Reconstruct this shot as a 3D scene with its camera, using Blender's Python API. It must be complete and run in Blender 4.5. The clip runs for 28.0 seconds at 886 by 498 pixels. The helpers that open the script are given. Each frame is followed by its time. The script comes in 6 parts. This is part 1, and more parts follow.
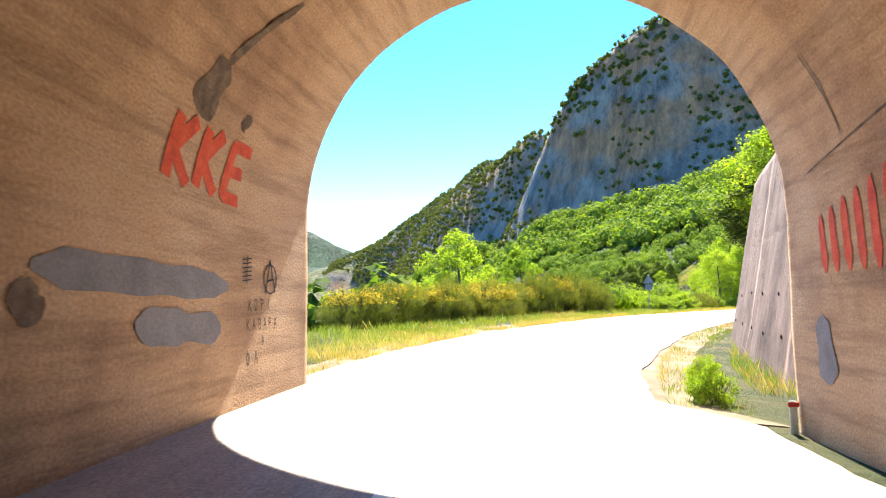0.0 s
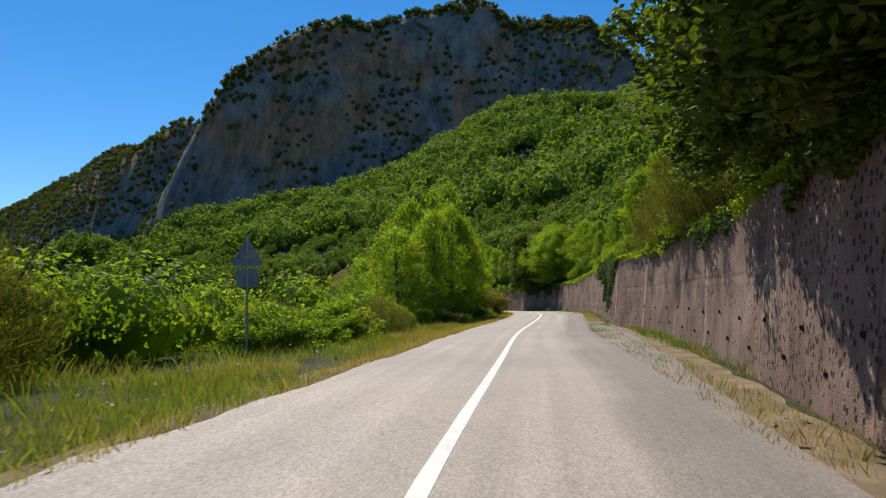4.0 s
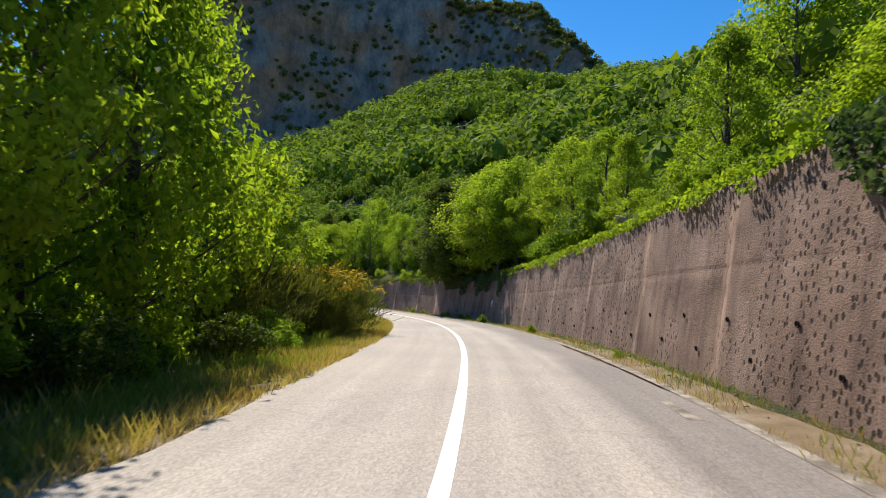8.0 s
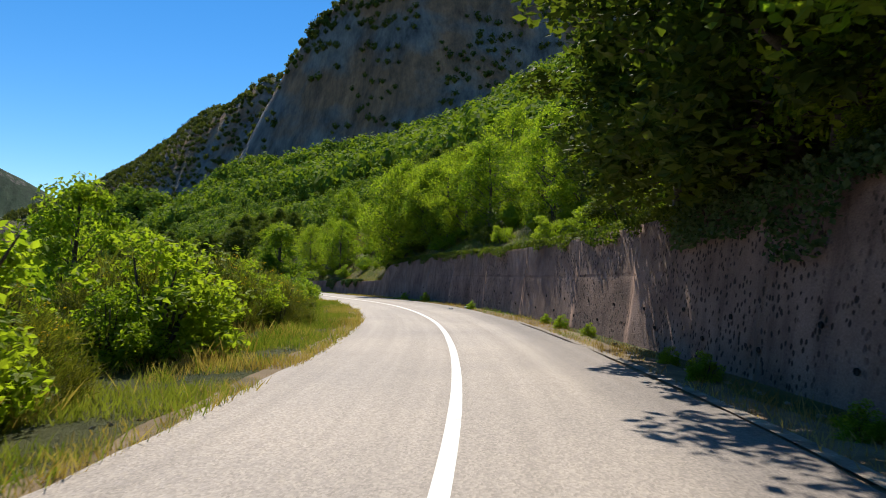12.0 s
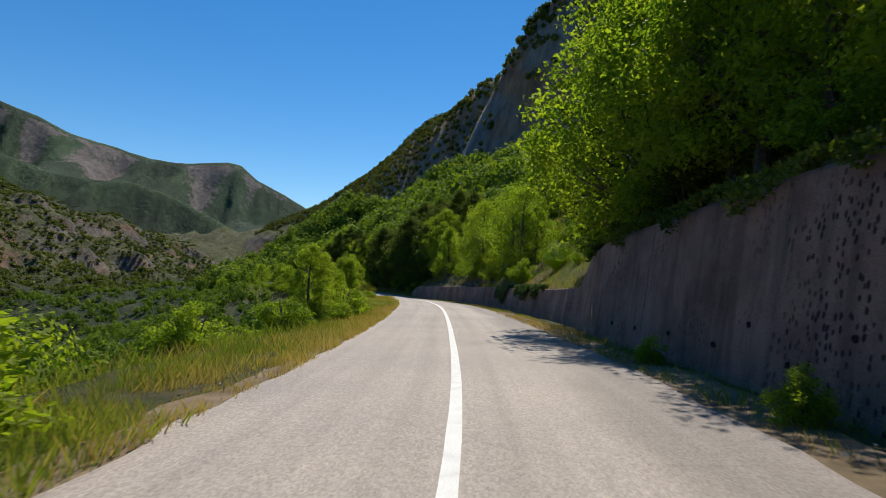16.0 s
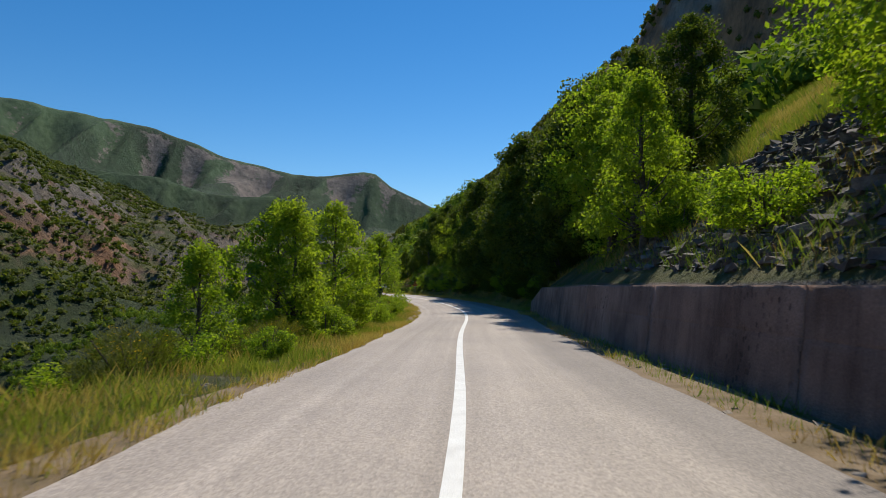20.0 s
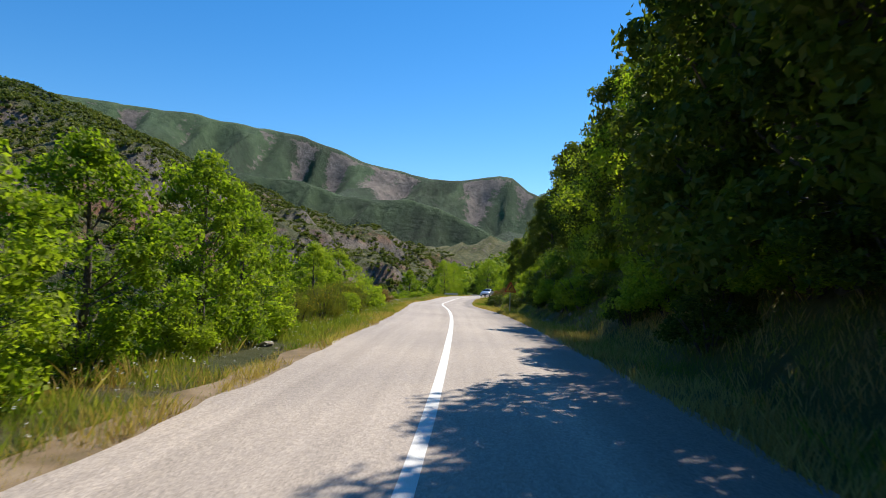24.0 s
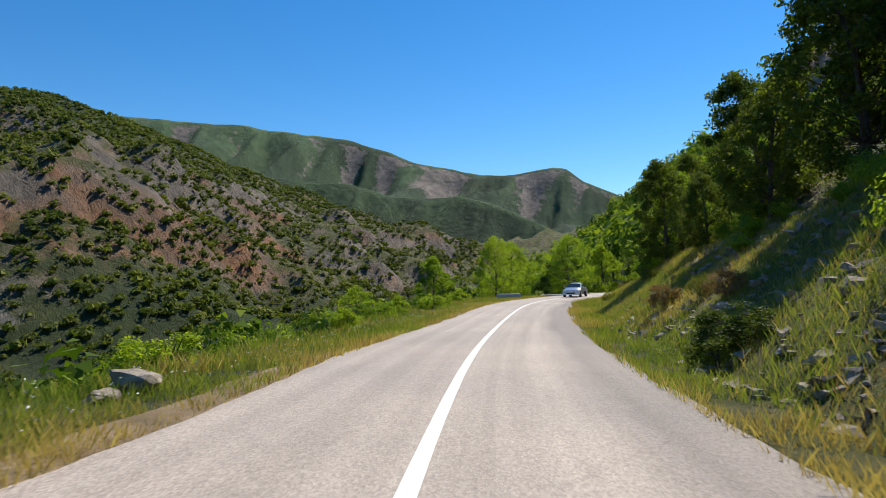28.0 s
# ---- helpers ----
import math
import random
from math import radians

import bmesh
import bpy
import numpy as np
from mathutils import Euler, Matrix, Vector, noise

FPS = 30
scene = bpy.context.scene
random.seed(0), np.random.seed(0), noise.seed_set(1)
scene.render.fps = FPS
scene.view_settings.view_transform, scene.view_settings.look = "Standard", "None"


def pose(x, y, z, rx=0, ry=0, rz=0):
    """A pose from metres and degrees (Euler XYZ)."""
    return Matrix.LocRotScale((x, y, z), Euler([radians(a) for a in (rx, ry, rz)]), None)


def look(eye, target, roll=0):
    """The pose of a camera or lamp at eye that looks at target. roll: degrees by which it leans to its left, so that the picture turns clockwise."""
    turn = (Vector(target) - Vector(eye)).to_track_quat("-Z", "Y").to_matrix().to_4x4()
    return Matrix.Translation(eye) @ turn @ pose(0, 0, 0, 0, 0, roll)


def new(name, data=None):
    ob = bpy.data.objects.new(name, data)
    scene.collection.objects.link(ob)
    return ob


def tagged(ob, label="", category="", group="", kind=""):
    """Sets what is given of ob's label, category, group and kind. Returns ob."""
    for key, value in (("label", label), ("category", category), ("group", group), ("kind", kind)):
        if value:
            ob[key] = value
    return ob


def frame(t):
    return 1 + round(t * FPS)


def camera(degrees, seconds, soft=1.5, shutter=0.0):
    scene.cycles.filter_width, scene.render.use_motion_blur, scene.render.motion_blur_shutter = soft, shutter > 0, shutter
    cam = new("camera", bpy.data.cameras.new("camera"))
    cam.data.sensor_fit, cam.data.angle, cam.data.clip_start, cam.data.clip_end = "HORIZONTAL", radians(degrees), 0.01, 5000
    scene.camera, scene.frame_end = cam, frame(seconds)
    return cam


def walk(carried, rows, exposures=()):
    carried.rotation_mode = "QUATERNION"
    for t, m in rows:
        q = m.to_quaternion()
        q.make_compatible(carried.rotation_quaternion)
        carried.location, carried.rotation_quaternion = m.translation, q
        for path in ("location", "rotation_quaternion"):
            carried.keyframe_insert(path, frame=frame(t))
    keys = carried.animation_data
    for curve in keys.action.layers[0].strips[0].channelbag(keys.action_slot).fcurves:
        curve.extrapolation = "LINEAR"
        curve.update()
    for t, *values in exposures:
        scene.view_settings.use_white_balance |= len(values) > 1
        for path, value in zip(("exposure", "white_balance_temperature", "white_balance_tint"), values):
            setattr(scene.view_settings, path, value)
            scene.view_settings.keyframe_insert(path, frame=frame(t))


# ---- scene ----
# ================= camera =================
cam = camera(69.94, 28.0, soft=0.7, shutter=0.1)
PATH = [
    (0.0, look((-0.03, 0.00, 1.505), (-0.18, 19.92, 3.252), -1.23)),
    (0.5, look((0.13, 5.21, 1.459), (1.54, 25.06, 3.385), -1.71)),
    (1.0, look((0.56, 10.47, 1.429), (3.42, 30.18, 3.252), -2.27)),
    (1.5, look((1.96, 15.63, 1.486), (6.19, 35.10, 3.243), -2.87)),
    (2.0, look((3.80, 20.56, 1.557), (9.30, 39.72, 3.202), -3.98)),
    (2.5, look((5.83, 25.19, 1.611), (12.55, 43.96, 3.237), -3.74)),
    (3.0, look((8.08, 29.68, 1.697), (15.99, 47.97, 3.394), -2.84)),
    (3.5, look((10.75, 34.14, 1.745), (19.83, 51.87, 3.491), -1.81)),
    (4.0, look((13.69, 38.71, 1.805), (23.72, 55.93, 3.548), -1.00)),
    (4.5, look((16.95, 43.31, 1.853), (27.81, 60.01, 3.623), 0.63)),
    (5.0, look((20.31, 48.00, 1.887), (31.52, 64.49, 3.523), 0.78)),
    (5.5, look((23.83, 52.71, 1.903), (35.22, 69.08, 3.415), 0.57)),
    (6.0, look((27.55, 57.33, 1.889), (39.16, 73.55, 3.371), 0.50)),
    (6.5, look((31.47, 61.85, 1.853), (43.30, 77.91, 3.393), 0.66)),
    (7.0, look((35.43, 66.45, 1.905), (47.39, 82.41, 3.518), 0.68)),
    (7.5, look((39.63, 71.20, 2.014), (51.60, 87.14, 3.571), 1.49)),
    (8.0, look((43.97, 76.23, 2.125), (55.81, 92.28, 3.688), 2.63)),
    (8.5, look((48.34, 81.45, 2.170), (59.96, 97.66, 3.641), 3.28)),
    (9.0, look((52.54, 86.58, 2.175), (63.97, 102.95, 3.486), 3.59)),
    (9.5, look((56.22, 91.50, 2.182), (67.15, 108.20, 3.409), 3.36)),
    (10.0, look((59.98, 96.00, 2.144), (70.23, 113.13, 3.352), 3.09)),
    (10.5, look((63.36, 100.66, 2.115), (72.76, 118.28, 3.212), 2.78)),
    (11.0, look((66.37, 105.46, 2.094), (74.94, 123.50, 3.173), 2.59)),
    (11.5, look((69.09, 110.03, 2.022), (76.79, 128.46, 3.146), 1.92)),
    (12.0, look((71.27, 114.33, 2.033), (78.15, 133.08, 3.082), 1.87)),
    (12.5, look((73.12, 118.42, 2.014), (79.20, 137.44, 3.107), 1.77)),
    (13.0, look((74.86, 122.54, 1.993), (80.44, 141.71, 3.108), 1.24)),
    (13.5, look((76.62, 126.76, 1.974), (81.56, 146.11, 3.096), 1.01)),
    (14.0, look((78.34, 131.14, 1.964), (82.32, 150.71, 3.084), 1.21)),
    (14.5, look((79.90, 135.81, 1.969), (82.69, 155.59, 3.085), 1.49)),
    (15.0, look((80.99, 140.95, 1.998), (82.76, 160.84, 3.116), 0.88)),
    (15.5, look((81.98, 146.76, 2.010), (82.76, 166.71, 3.069), 1.32)),
    (16.0, look((82.58, 153.23, 2.026), (82.64, 173.20, 3.033), 2.87)),
    (16.5, look((83.12, 160.16, 2.010), (82.47, 180.13, 2.913), 2.29)),
    (17.0, look((83.56, 167.35, 1.968), (82.32, 187.29, 2.846), 1.52)),
    (17.5, look((83.72, 174.67, 1.879), (81.97, 194.56, 2.866), 1.30)),
    (18.0, look((83.64, 182.22, 1.828), (81.40, 202.07, 2.695), 1.53)),
    (18.5, look((83.27, 190.01, 1.750), (80.58, 209.80, 2.640), 1.34)),
    (19.0, look((82.83, 197.98, 1.697), (79.70, 217.71, 2.560), 0.80)),
    (19.5, look((82.10, 205.94, 1.669), (78.50, 225.60, 2.553), 0.56)),
    (20.0, look((81.37, 213.78, 1.561), (77.17, 233.31, 2.447), 0.27)),
    (20.5, look((80.56, 221.28, 1.427), (75.85, 240.69, 2.307), -0.04)),
    (21.0, look((79.52, 228.52, 1.238), (74.49, 247.86, 2.201), 0.59)),
    (21.5, look((78.27, 235.59, 1.057), (72.90, 254.83, 2.108), 1.94)),
    (22.0, look((76.85, 242.56, 0.905), (71.04, 261.67, 2.002), 3.52)),
    (22.5, look((75.35, 249.54, 0.785), (68.98, 268.47, 1.878), 4.50)),
    (23.0, look((73.72, 256.57, 0.712), (66.78, 275.30, 1.782), 3.49)),
    (23.5, look((71.83, 263.59, 0.742), (64.22, 282.05, 1.805), 2.44)),
    (24.0, look((69.67, 270.54, 0.801), (61.38, 288.72, 1.803), 1.77)),
    (24.5, look((67.24, 277.36, 0.748), (58.32, 295.24, 1.700), -0.10)),
    (25.0, look((64.60, 284.03, 0.694), (55.18, 301.65, 1.681), -0.52)),
    (25.5, look((61.79, 290.51, 0.615), (52.04, 307.95, 1.536), -0.30)),
    (26.0, look((58.89, 296.78, 0.546), (48.99, 314.14, 1.451), 0.17)),
    (26.5, look((56.16, 302.89, 0.495), (46.15, 320.18, 1.398), -0.48)),
    (27.0, look((53.43, 308.81, 0.434), (43.38, 326.07, 1.311), -0.71)),
    (27.5, look((50.74, 314.67, 0.297), (40.71, 331.95, 1.194), -0.97)),
    (28.0, look((47.87, 320.44, 0.123), (38.03, 337.82, 1.088), -1.13)),
]
walk(cam, PATH, exposures=[(0.0, 2.2), (0.2, 1.55), (0.5, 0.6), (0.9, 0.25), (1.4, 0.08), (3.0, 0.02), (4.0, 0.12), (7.0, 0.45), (10.0, 0.48), (12.0, 0.25), (15.0, 0.0), (17.0, -0.12), (20.0, -0.08), (22.5, 0.32), (25.0, 0.4), (28.0, 0.32)])

# ================= world and sun =================
SUN_AZ, SUN_EL = 11.4, 52.0          # degrees clockwise from +y, degrees up
world = bpy.data.worlds.new("sky_world")
scene.world = world
world.use_nodes = True
wn = world.node_tree.nodes
sky = wn.new("ShaderNodeTexSky")
sky.sky_type = "NISHITA"
sky.sun_disc = False
sky.sun_elevation = radians(SUN_EL)
sky.sun_rotation = radians(SUN_AZ)
sky.altitude = 400
sky.air_density = 1.0
sky.dust_density = 0.05
sky.ozone_density = 4.0
deep = wn.new("ShaderNodeHueSaturation")      # the clear dry mountain sky is a deeper blue
deep.inputs["Saturation"].default_value = 1.32
world.node_tree.links.new(sky.outputs[0], deep.inputs["Color"])
world.node_tree.links.new(deep.outputs[0], wn["Background"].inputs[0])
wn["Background"].inputs[1].default_value = 0.118
sun_way = Vector((math.sin(radians(SUN_AZ)) * math.cos(radians(SUN_EL)), math.cos(radians(SUN_AZ)) * math.cos(radians(SUN_EL)), math.sin(radians(SUN_EL))))
lamp = bpy.data.lights.new("sun", "SUN")
lamp.energy, lamp.angle, lamp.color = 5.0, radians(0.55), (1.0, 0.925, 0.79)
sun = new("sun", lamp)
sun.matrix_world = look(sun_way * 200, (0, 0, 0))

# ================= small tools =================
rng = np.random.default_rng(7)


def hash3(i, j, k, seed):
    n = (i * 374761393 + j * 668265263 + k * 1274126177 + seed * 974711) & 0x7FFFFFFF
    n = ((n ^ (n >> 13)) * 1103515245) & 0x7FFFFFFF
    n = ((n ^ (n >> 15)) * 12345677) & 0x7FFFFFFF
    return ((n ^ (n >> 16)) & 0xFFFF) / 65535.0


def vnoise(x, y, z=0.0, seed=0):
    """Value noise in 0..1 for arrays of places."""
    x, y, z = np.broadcast_arrays(np.asarray(x, float), np.asarray(y, float), np.asarray(z, float))
    i, j, k = (np.floor(v).astype(np.int64) for v in (x, y, z))
    a, b, c = (v - np.floor(v) for v in (x, y, z))
    a, b, c = (v * v * (3 - 2 * v) for v in (a, b, c))
    out = 0.0
    for di, wa in ((0, 1 - a), (1, a)):
        for dj, wb in ((0, 1 - b), (1, b)):
            for dk, wc in ((0, 1 - c), (1, c)):
                out = out + wa * wb * wc * hash3(i + di, j + dj, k + dk, seed)
    return out


def fbm(x, y, z=0.0, seed=0, octaves=4):
    out, amp, f, total = 0.0, 1.0, 1.0, 0.0
    for o in range(octaves):
        out = out + amp * vnoise(np.asarray(x) * f, np.asarray(y) * f, np.asarray(z) * f, seed + o)
        total, amp, f = total + amp, amp * 0.5, f * 2.03
    return out / total


def sstep(a, b, x):
    t = np.clip((np.asarray(x, float) - a) / (b - a), 0, 1)
    return t * t * (3 - 2 * t)


def mesh_of(name, verts, faces, mats=(), index=None, smooth=False):
    """A mesh from an n x 3 array and an m x 3 or m x 4 array of faces."""
    me = bpy.data.meshes.new(name)
    verts, faces = np.asarray(verts, np.float32), np.asarray(faces, np.int32)
    k = faces.shape[1]
    me.vertices.add(len(verts))
    me.vertices.foreach_set("co", verts.ravel())
    me.loops.add(faces.size)
    me.loops.foreach_set("vertex_index", faces.ravel())
    me.polygons.add(len(faces))
    me.polygons.foreach_set("loop_start", np.arange(0, faces.size, k, dtype=np.int32))
    me.polygons.foreach_set("loop_total", np.full(len(faces), k, np.int32))
    for m in mats:
        me.materials.append(m)
    if index is not None:
        me.polygons.foreach_set("material_index", np.asarray(index, np.int32))
    me.polygons.foreach_set("use_smooth", np.full(len(faces), smooth))
    me.update(calc_edges=True)
    return me


def mesh_bm(name, bm, mat=None, smooth=False):
    me = bpy.data.meshes.new(name)
    bm.normal_update()
    for f in bm.faces:
        f.smooth = smooth
    bm.to_mesh(me)
    bm.free()
    if mat:
        me.materials.append(mat)
    return me


def part(name, data, material=None, parent=None, label="", m=None):
    """One mesh object under a thing or part; data: a bmesh or a mesh."""
    if isinstance(data, bmesh.types.BMesh):
        data = mesh_bm(name, data, material)
    ob = new(name, data)
    ob.parent = parent
    if m is not None:
        ob.matrix_basis = m
    if label:
        ob["label"] = label
    return ob


def thing(name, label, category, m=None, group="", kind="", data=None):
    ob = new(name, data)
    if m is not None:
        ob.matrix_basis = m
    return tagged(ob, label, category, group, kind)


def box(sx, sy, sz, m=None, bevel=0.0):
    bm = bmesh.new()
    bmesh.ops.create_cube(bm, size=1, matrix=(m or Matrix()) @ Matrix.Diagonal((sx, sy, sz, 1)))
    if bevel:
        bmesh.ops.bevel(bm, geom=bm.edges[:], offset=bevel, segments=2, affect="EDGES")
    return bm


def tube(r0, r1, h, sides=12, m=None, caps=True):
    bm = bmesh.new()
    bmesh.ops.create_cone(bm, cap_ends=caps, segments=sides, radius1=r0, radius2=r1, depth=h, matrix=(m or Matrix()) @ Matrix.Translation((0, 0, h / 2)))
    return bm


# ================= the road's line =================
HEAD = [0.20, 8.91, 20.60, 28.17, 33.51, 39.37, 38.18, 38.40, 42.02, 42.17, 39.85, 37.74, 34.39, 30.50, 25.49, 20.33, 17.05, 9.36, 4.15, 0.76, 0.25, -0.40, -1.44, -6.19, -8.00, -11.08, -10.45, -7.68, -11.60, -19.48, -21.41, -22.83, -22.95, -24.11, -25.56, -26.20, -24.72, -21.95, -20.65, -19.08, -16.67]
ROADZ = [-0.10, 0.02, 0.29, 0.37, 0.34, 0.68, 0.56, 0.46, 0.37, 0.50, 0.23, 0.18, 0.12, -0.57, -0.86, -0.81, -0.95, -1.14, -1.56, -1.97, -1.94]
BANK = [-3.36, -6.24, -4.06, -2.07, -0.41, 1.93, 1.64, 1.06, 0.82, 1.54, 2.02, -0.49, -2.22, 1.36, 2.32, 0.73, -0.70, -1.74, -2.18, -0.74, -0.58]
S0, S1, DS = -50.0, 462.0, 0.5
SV = np.arange(S0, S1 + 0.1, DS)
_h = np.interp(SV, np.r_[-50, -20, np.arange(0, 401, 10), 420, 440, 470, 520], np.r_[-16, -10, HEAD, 2, 24, 52, 66])
for _ in range(6):
    _h = np.r_[_h[0], (_h[:-2] + 2 * _h[1:-1] + _h[2:]) / 4, _h[-1]]
    _h = np.convolve(np.pad(_h, 4, mode="edge"), np.ones(9) / 9, mode="valid")
HV = np.radians(_h)
CX, CY = np.cumsum(np.sin(HV)) * DS, np.cumsum(np.cos(HV)) * DS
_i0 = int(round(-S0 / DS))
CX, CY = CX - CX[_i0] - 0.866, CY - CY[_i0] + 0.115
CZ = np.interp(SV, np.r_[-40, np.arange(0, 401, 20)], np.r_[ROADZ[0] + 0.9, ROADZ])
CZ = np.convolve(np.pad(CZ, 20, mode="edge"), np.ones(41) / 41, mode="valid")
BK = np.tan(np.radians(np.interp(SV, np.arange(0, 401, 20), BANK)))
BK = np.convolve(np.pad(BK, 10, mode="edge"), np.ones(21) / 21, mode="valid")


def at(s, a):
    return np.interp(s, SV, a)


def place(s, u, z=0.0):
    """World place of a station s along the road, u metres to the right of its line and z above the road's line."""
    s, u = np.broadcast_arrays(np.asarray(s, float), np.asarray(u, float))
    h = at(s, HV)
    return np.stack([at(s, CX) + u * np.cos(h), at(s, CY) - u * np.sin(h), at(s, CZ) + z + 0 * s], -1)


def bank(s, u):
    return np.clip(u, -5, 5.2) * at(s, BK)


def nearest(x, y):
    """Station, offset and distance for arrays of places."""
    out_s, out_u = np.empty(len(x)), np.empty(len(x))
    px, py, ph, ps = CX[::4], CY[::4], HV[::4], SV[::4]
    for a in range(0, len(x), 20000):
        d = (x[a:a + 20000, None] - px) ** 2 + (y[a:a + 20000, None] - py) ** 2
        i = d.argmin(1)
        vx, vy = x[a:a + 20000] - px[i], y[a:a + 20000] - py[i]
        out_s[a:a + 20000] = ps[i] + vx * np.sin(ph[i]) + vy * np.cos(ph[i])
        out_u[a:a + 20000] = np.where(np.abs(vx * np.cos(ph[i]) - vy * np.sin(ph[i])) > 0.97 * np.sqrt(d.min(1)), vx * np.cos(ph[i]) - vy * np.sin(ph[i]), np.sign(vx * np.cos(ph[i]) - vy * np.sin(ph[i])) * np.sqrt(d.min(1)))
    return out_s, out_u


# wall along the hill side: station, offset of its foot, height over the road
WALL_S = [8, 14, 20, 25, 30, 40, 46, 52, 60, 70, 76, 83, 95, 110, 125, 140, 152, 160, 175, 190, 200, 203, 206, 212, 230, 250, 262, 276, 280, 300, 340]
WALL_U = [4.9, 6.5, 6.4, 6.0, 5.4, 5.05, 5.0, 5.1, 6.0, 6.6, 6.5, 5.2, 4.9, 5.0, 5.0, 5.4, 5.3, 5.3, 4.9, 4.9, 5.0, 5.2, 5.5, 5.6, 5.4, 4.6, 4.3, 4.2, 4.2, 4.3, 4.5]
WALL_H = [7.2, 7.2, 7.0, 6.7, 6.4, 5.8, 4.8, 4.1, 4.0, 4.1, 4.0, 3.9, 4.0, 4.0, 3.8, 3.6, 3.5, 3.5, 3.4, 3.5, 3.3, 3.0, 1.7, 1.65, 1.65, 1.7, 1.75, 1.6, 0.7, 0, 0]
TUNNEL_END = 10.6


def wall_u(s):
    return np.interp(s, WALL_S, WALL_U)


def wall_h(s):
    return np.interp(s, WALL_S, WALL_H) * (np.asarray(s) < 280.5)


def lean(s):
    """How far the wall leans back for each metre of height."""
    return np.interp(s, [8, 40, 54, 80], [0.2, 0.19, 0.1, 0.12])


def wall_back(s):
    return np.maximum(0.78, lean(s) * wall_h(s) + 0.4)


# ================= the lie of the land =================
RIDGE = [(-205, 1589, 92), (-141, 1518, 136), (-61, 1387, 200), (-3, 1272, 224), (78, 1114, 250), (144, 911, 252), (147, 810, 246), (165, 778, 262), (178, 755, 270), (232, 722, 304), (300, 722, 345), (377, 727, 379), (448, 673, 380), (500, 608, 352), (511, 558, 321), (502, 495, 262), (500, 453, 222), (600, 330, 200), (800, 300, 200)]
BEHIND = [(x + (x - 150) * 0.25, y + (y - 300) * 0.25, z * 0.62) for x, y, z in RIDGE[7:]] + [(x + 190, y + 70, z * 0.8) for x, y, z in RIDGE[:6]]
CLIFF_FOOT = [(-120, 1190, 40), (-29, 1009, 94), (90, 874, 114), (134, 751, 114), (185, 703, 127), (248, 654, 133), (368, 642, 184), (452, 600, 229), (472, 502, 212), (470, 455, 202)]
CREST = [(14, 631, 50), (82, 544, 61), (144, 496, 76), (181, 460, 82), (203, 413, 88), (221, 382, 96), (310, 418, 149), (288, 339, 116), (352, 381, 156), (430, 350, 165), (470, 290, 165), (440, 180, 160), (380, 60, 140)]
SLOPE = [(320, 300, 118), (355, 255, 124), (395, 230, 138), (60, 520, 38), (130, 470, 58), (160, 390, 62), (200, 300, 72), (230, 220, 76), (210, 130, 72), (180, 40, 66), (25, 600, 22), (10, 700, 24)]
VALLEY = [(-120, 60, -38), (-110, 180, -44), (-100, 300, -42), (-120, 420, -34), (-90, 520, -22), (-75, 640, -10), (-130, 720, -12), (-200, 820, -5), (-150, 950, 0), (-100, -100, -30)]
OPPOSITE = [(-215, 470, 24), (-250, 590, 14), (-265, 690, 16), (-310, 565, 72), (-290, 900, 34), (-430, 920, 74), (-535, 868, 133), (-600, 790, 164), (-676, 713, 186), (-690, 600, 180), (-640, 450, 170), (-560, 300, 140), (-420, 400, 98), (-260, 330, 8), (-300, 180, 20), (-520, 120, 110), (-500, -60, 100), (-240, 40, 5), (-800, 700, 170), (-760, 980, 120)]
OUTER = [(-1400, -300, 60), (-1400, 1600, 40), (-500, 1700, 20), (300, 1700, 60), (1300, 1300, 100), (1300, 200, 120), (900, -400, 200), (200, -400, 90), (-400, -400, 60), (750, 950, 150), (250, 1150, 100), (-330, 1250, 30)]
_side = []
for _s in range(-30, 450, 40):
    for _u, _z in ((48, 24.0 + 3 * math.sin(_s * 0.05)), (-48, -13.0 if _s < 120 else -19.0), (0, 0.0)):
        _p = place(_s, _u, _z)
        _side.append((float(_p[0]), float(_p[1]), float(_p[2])))
CTRL = np.array(RIDGE + BEHIND + CLIFF_FOOT + CREST + SLOPE + VALLEY + OPPOSITE + OUTER + _side, float)


def _phi(d2):
    return 0.5 * d2 * np.log(d2 + 1e-9)


_c = CTRL[:, :2] / 100.0
_n = len(_c)
_A = np.zeros((_n + 3, _n + 3))
_A[:_n, :_n] = _phi(((_c[:, None] - _c[None]) ** 2).sum(-1)) + np.eye(_n) * 0.02
_A[:_n, _n:] = np.c_[np.ones(_n), _c]
_A[_n:, :_n] = _A[:_n, _n:].T
_W = np.linalg.solve(_A, np.r_[CTRL[:, 2], 0, 0, 0])


def lie(x, y):
    """Height of the open land, smooth, for arrays."""
    out = np.empty(len(x))
    for a in range(0, len(x), 20000):
        p = np.c_[x[a:a + 20000], y[a:a + 20000]] / 100.0
        out[a:a + 20000] = _phi(((p[:, None] - _c[None]) ** 2).sum(-1)) @ _W[:_n] + _W[_n] + p @ _W[_n + 1:]
    return out


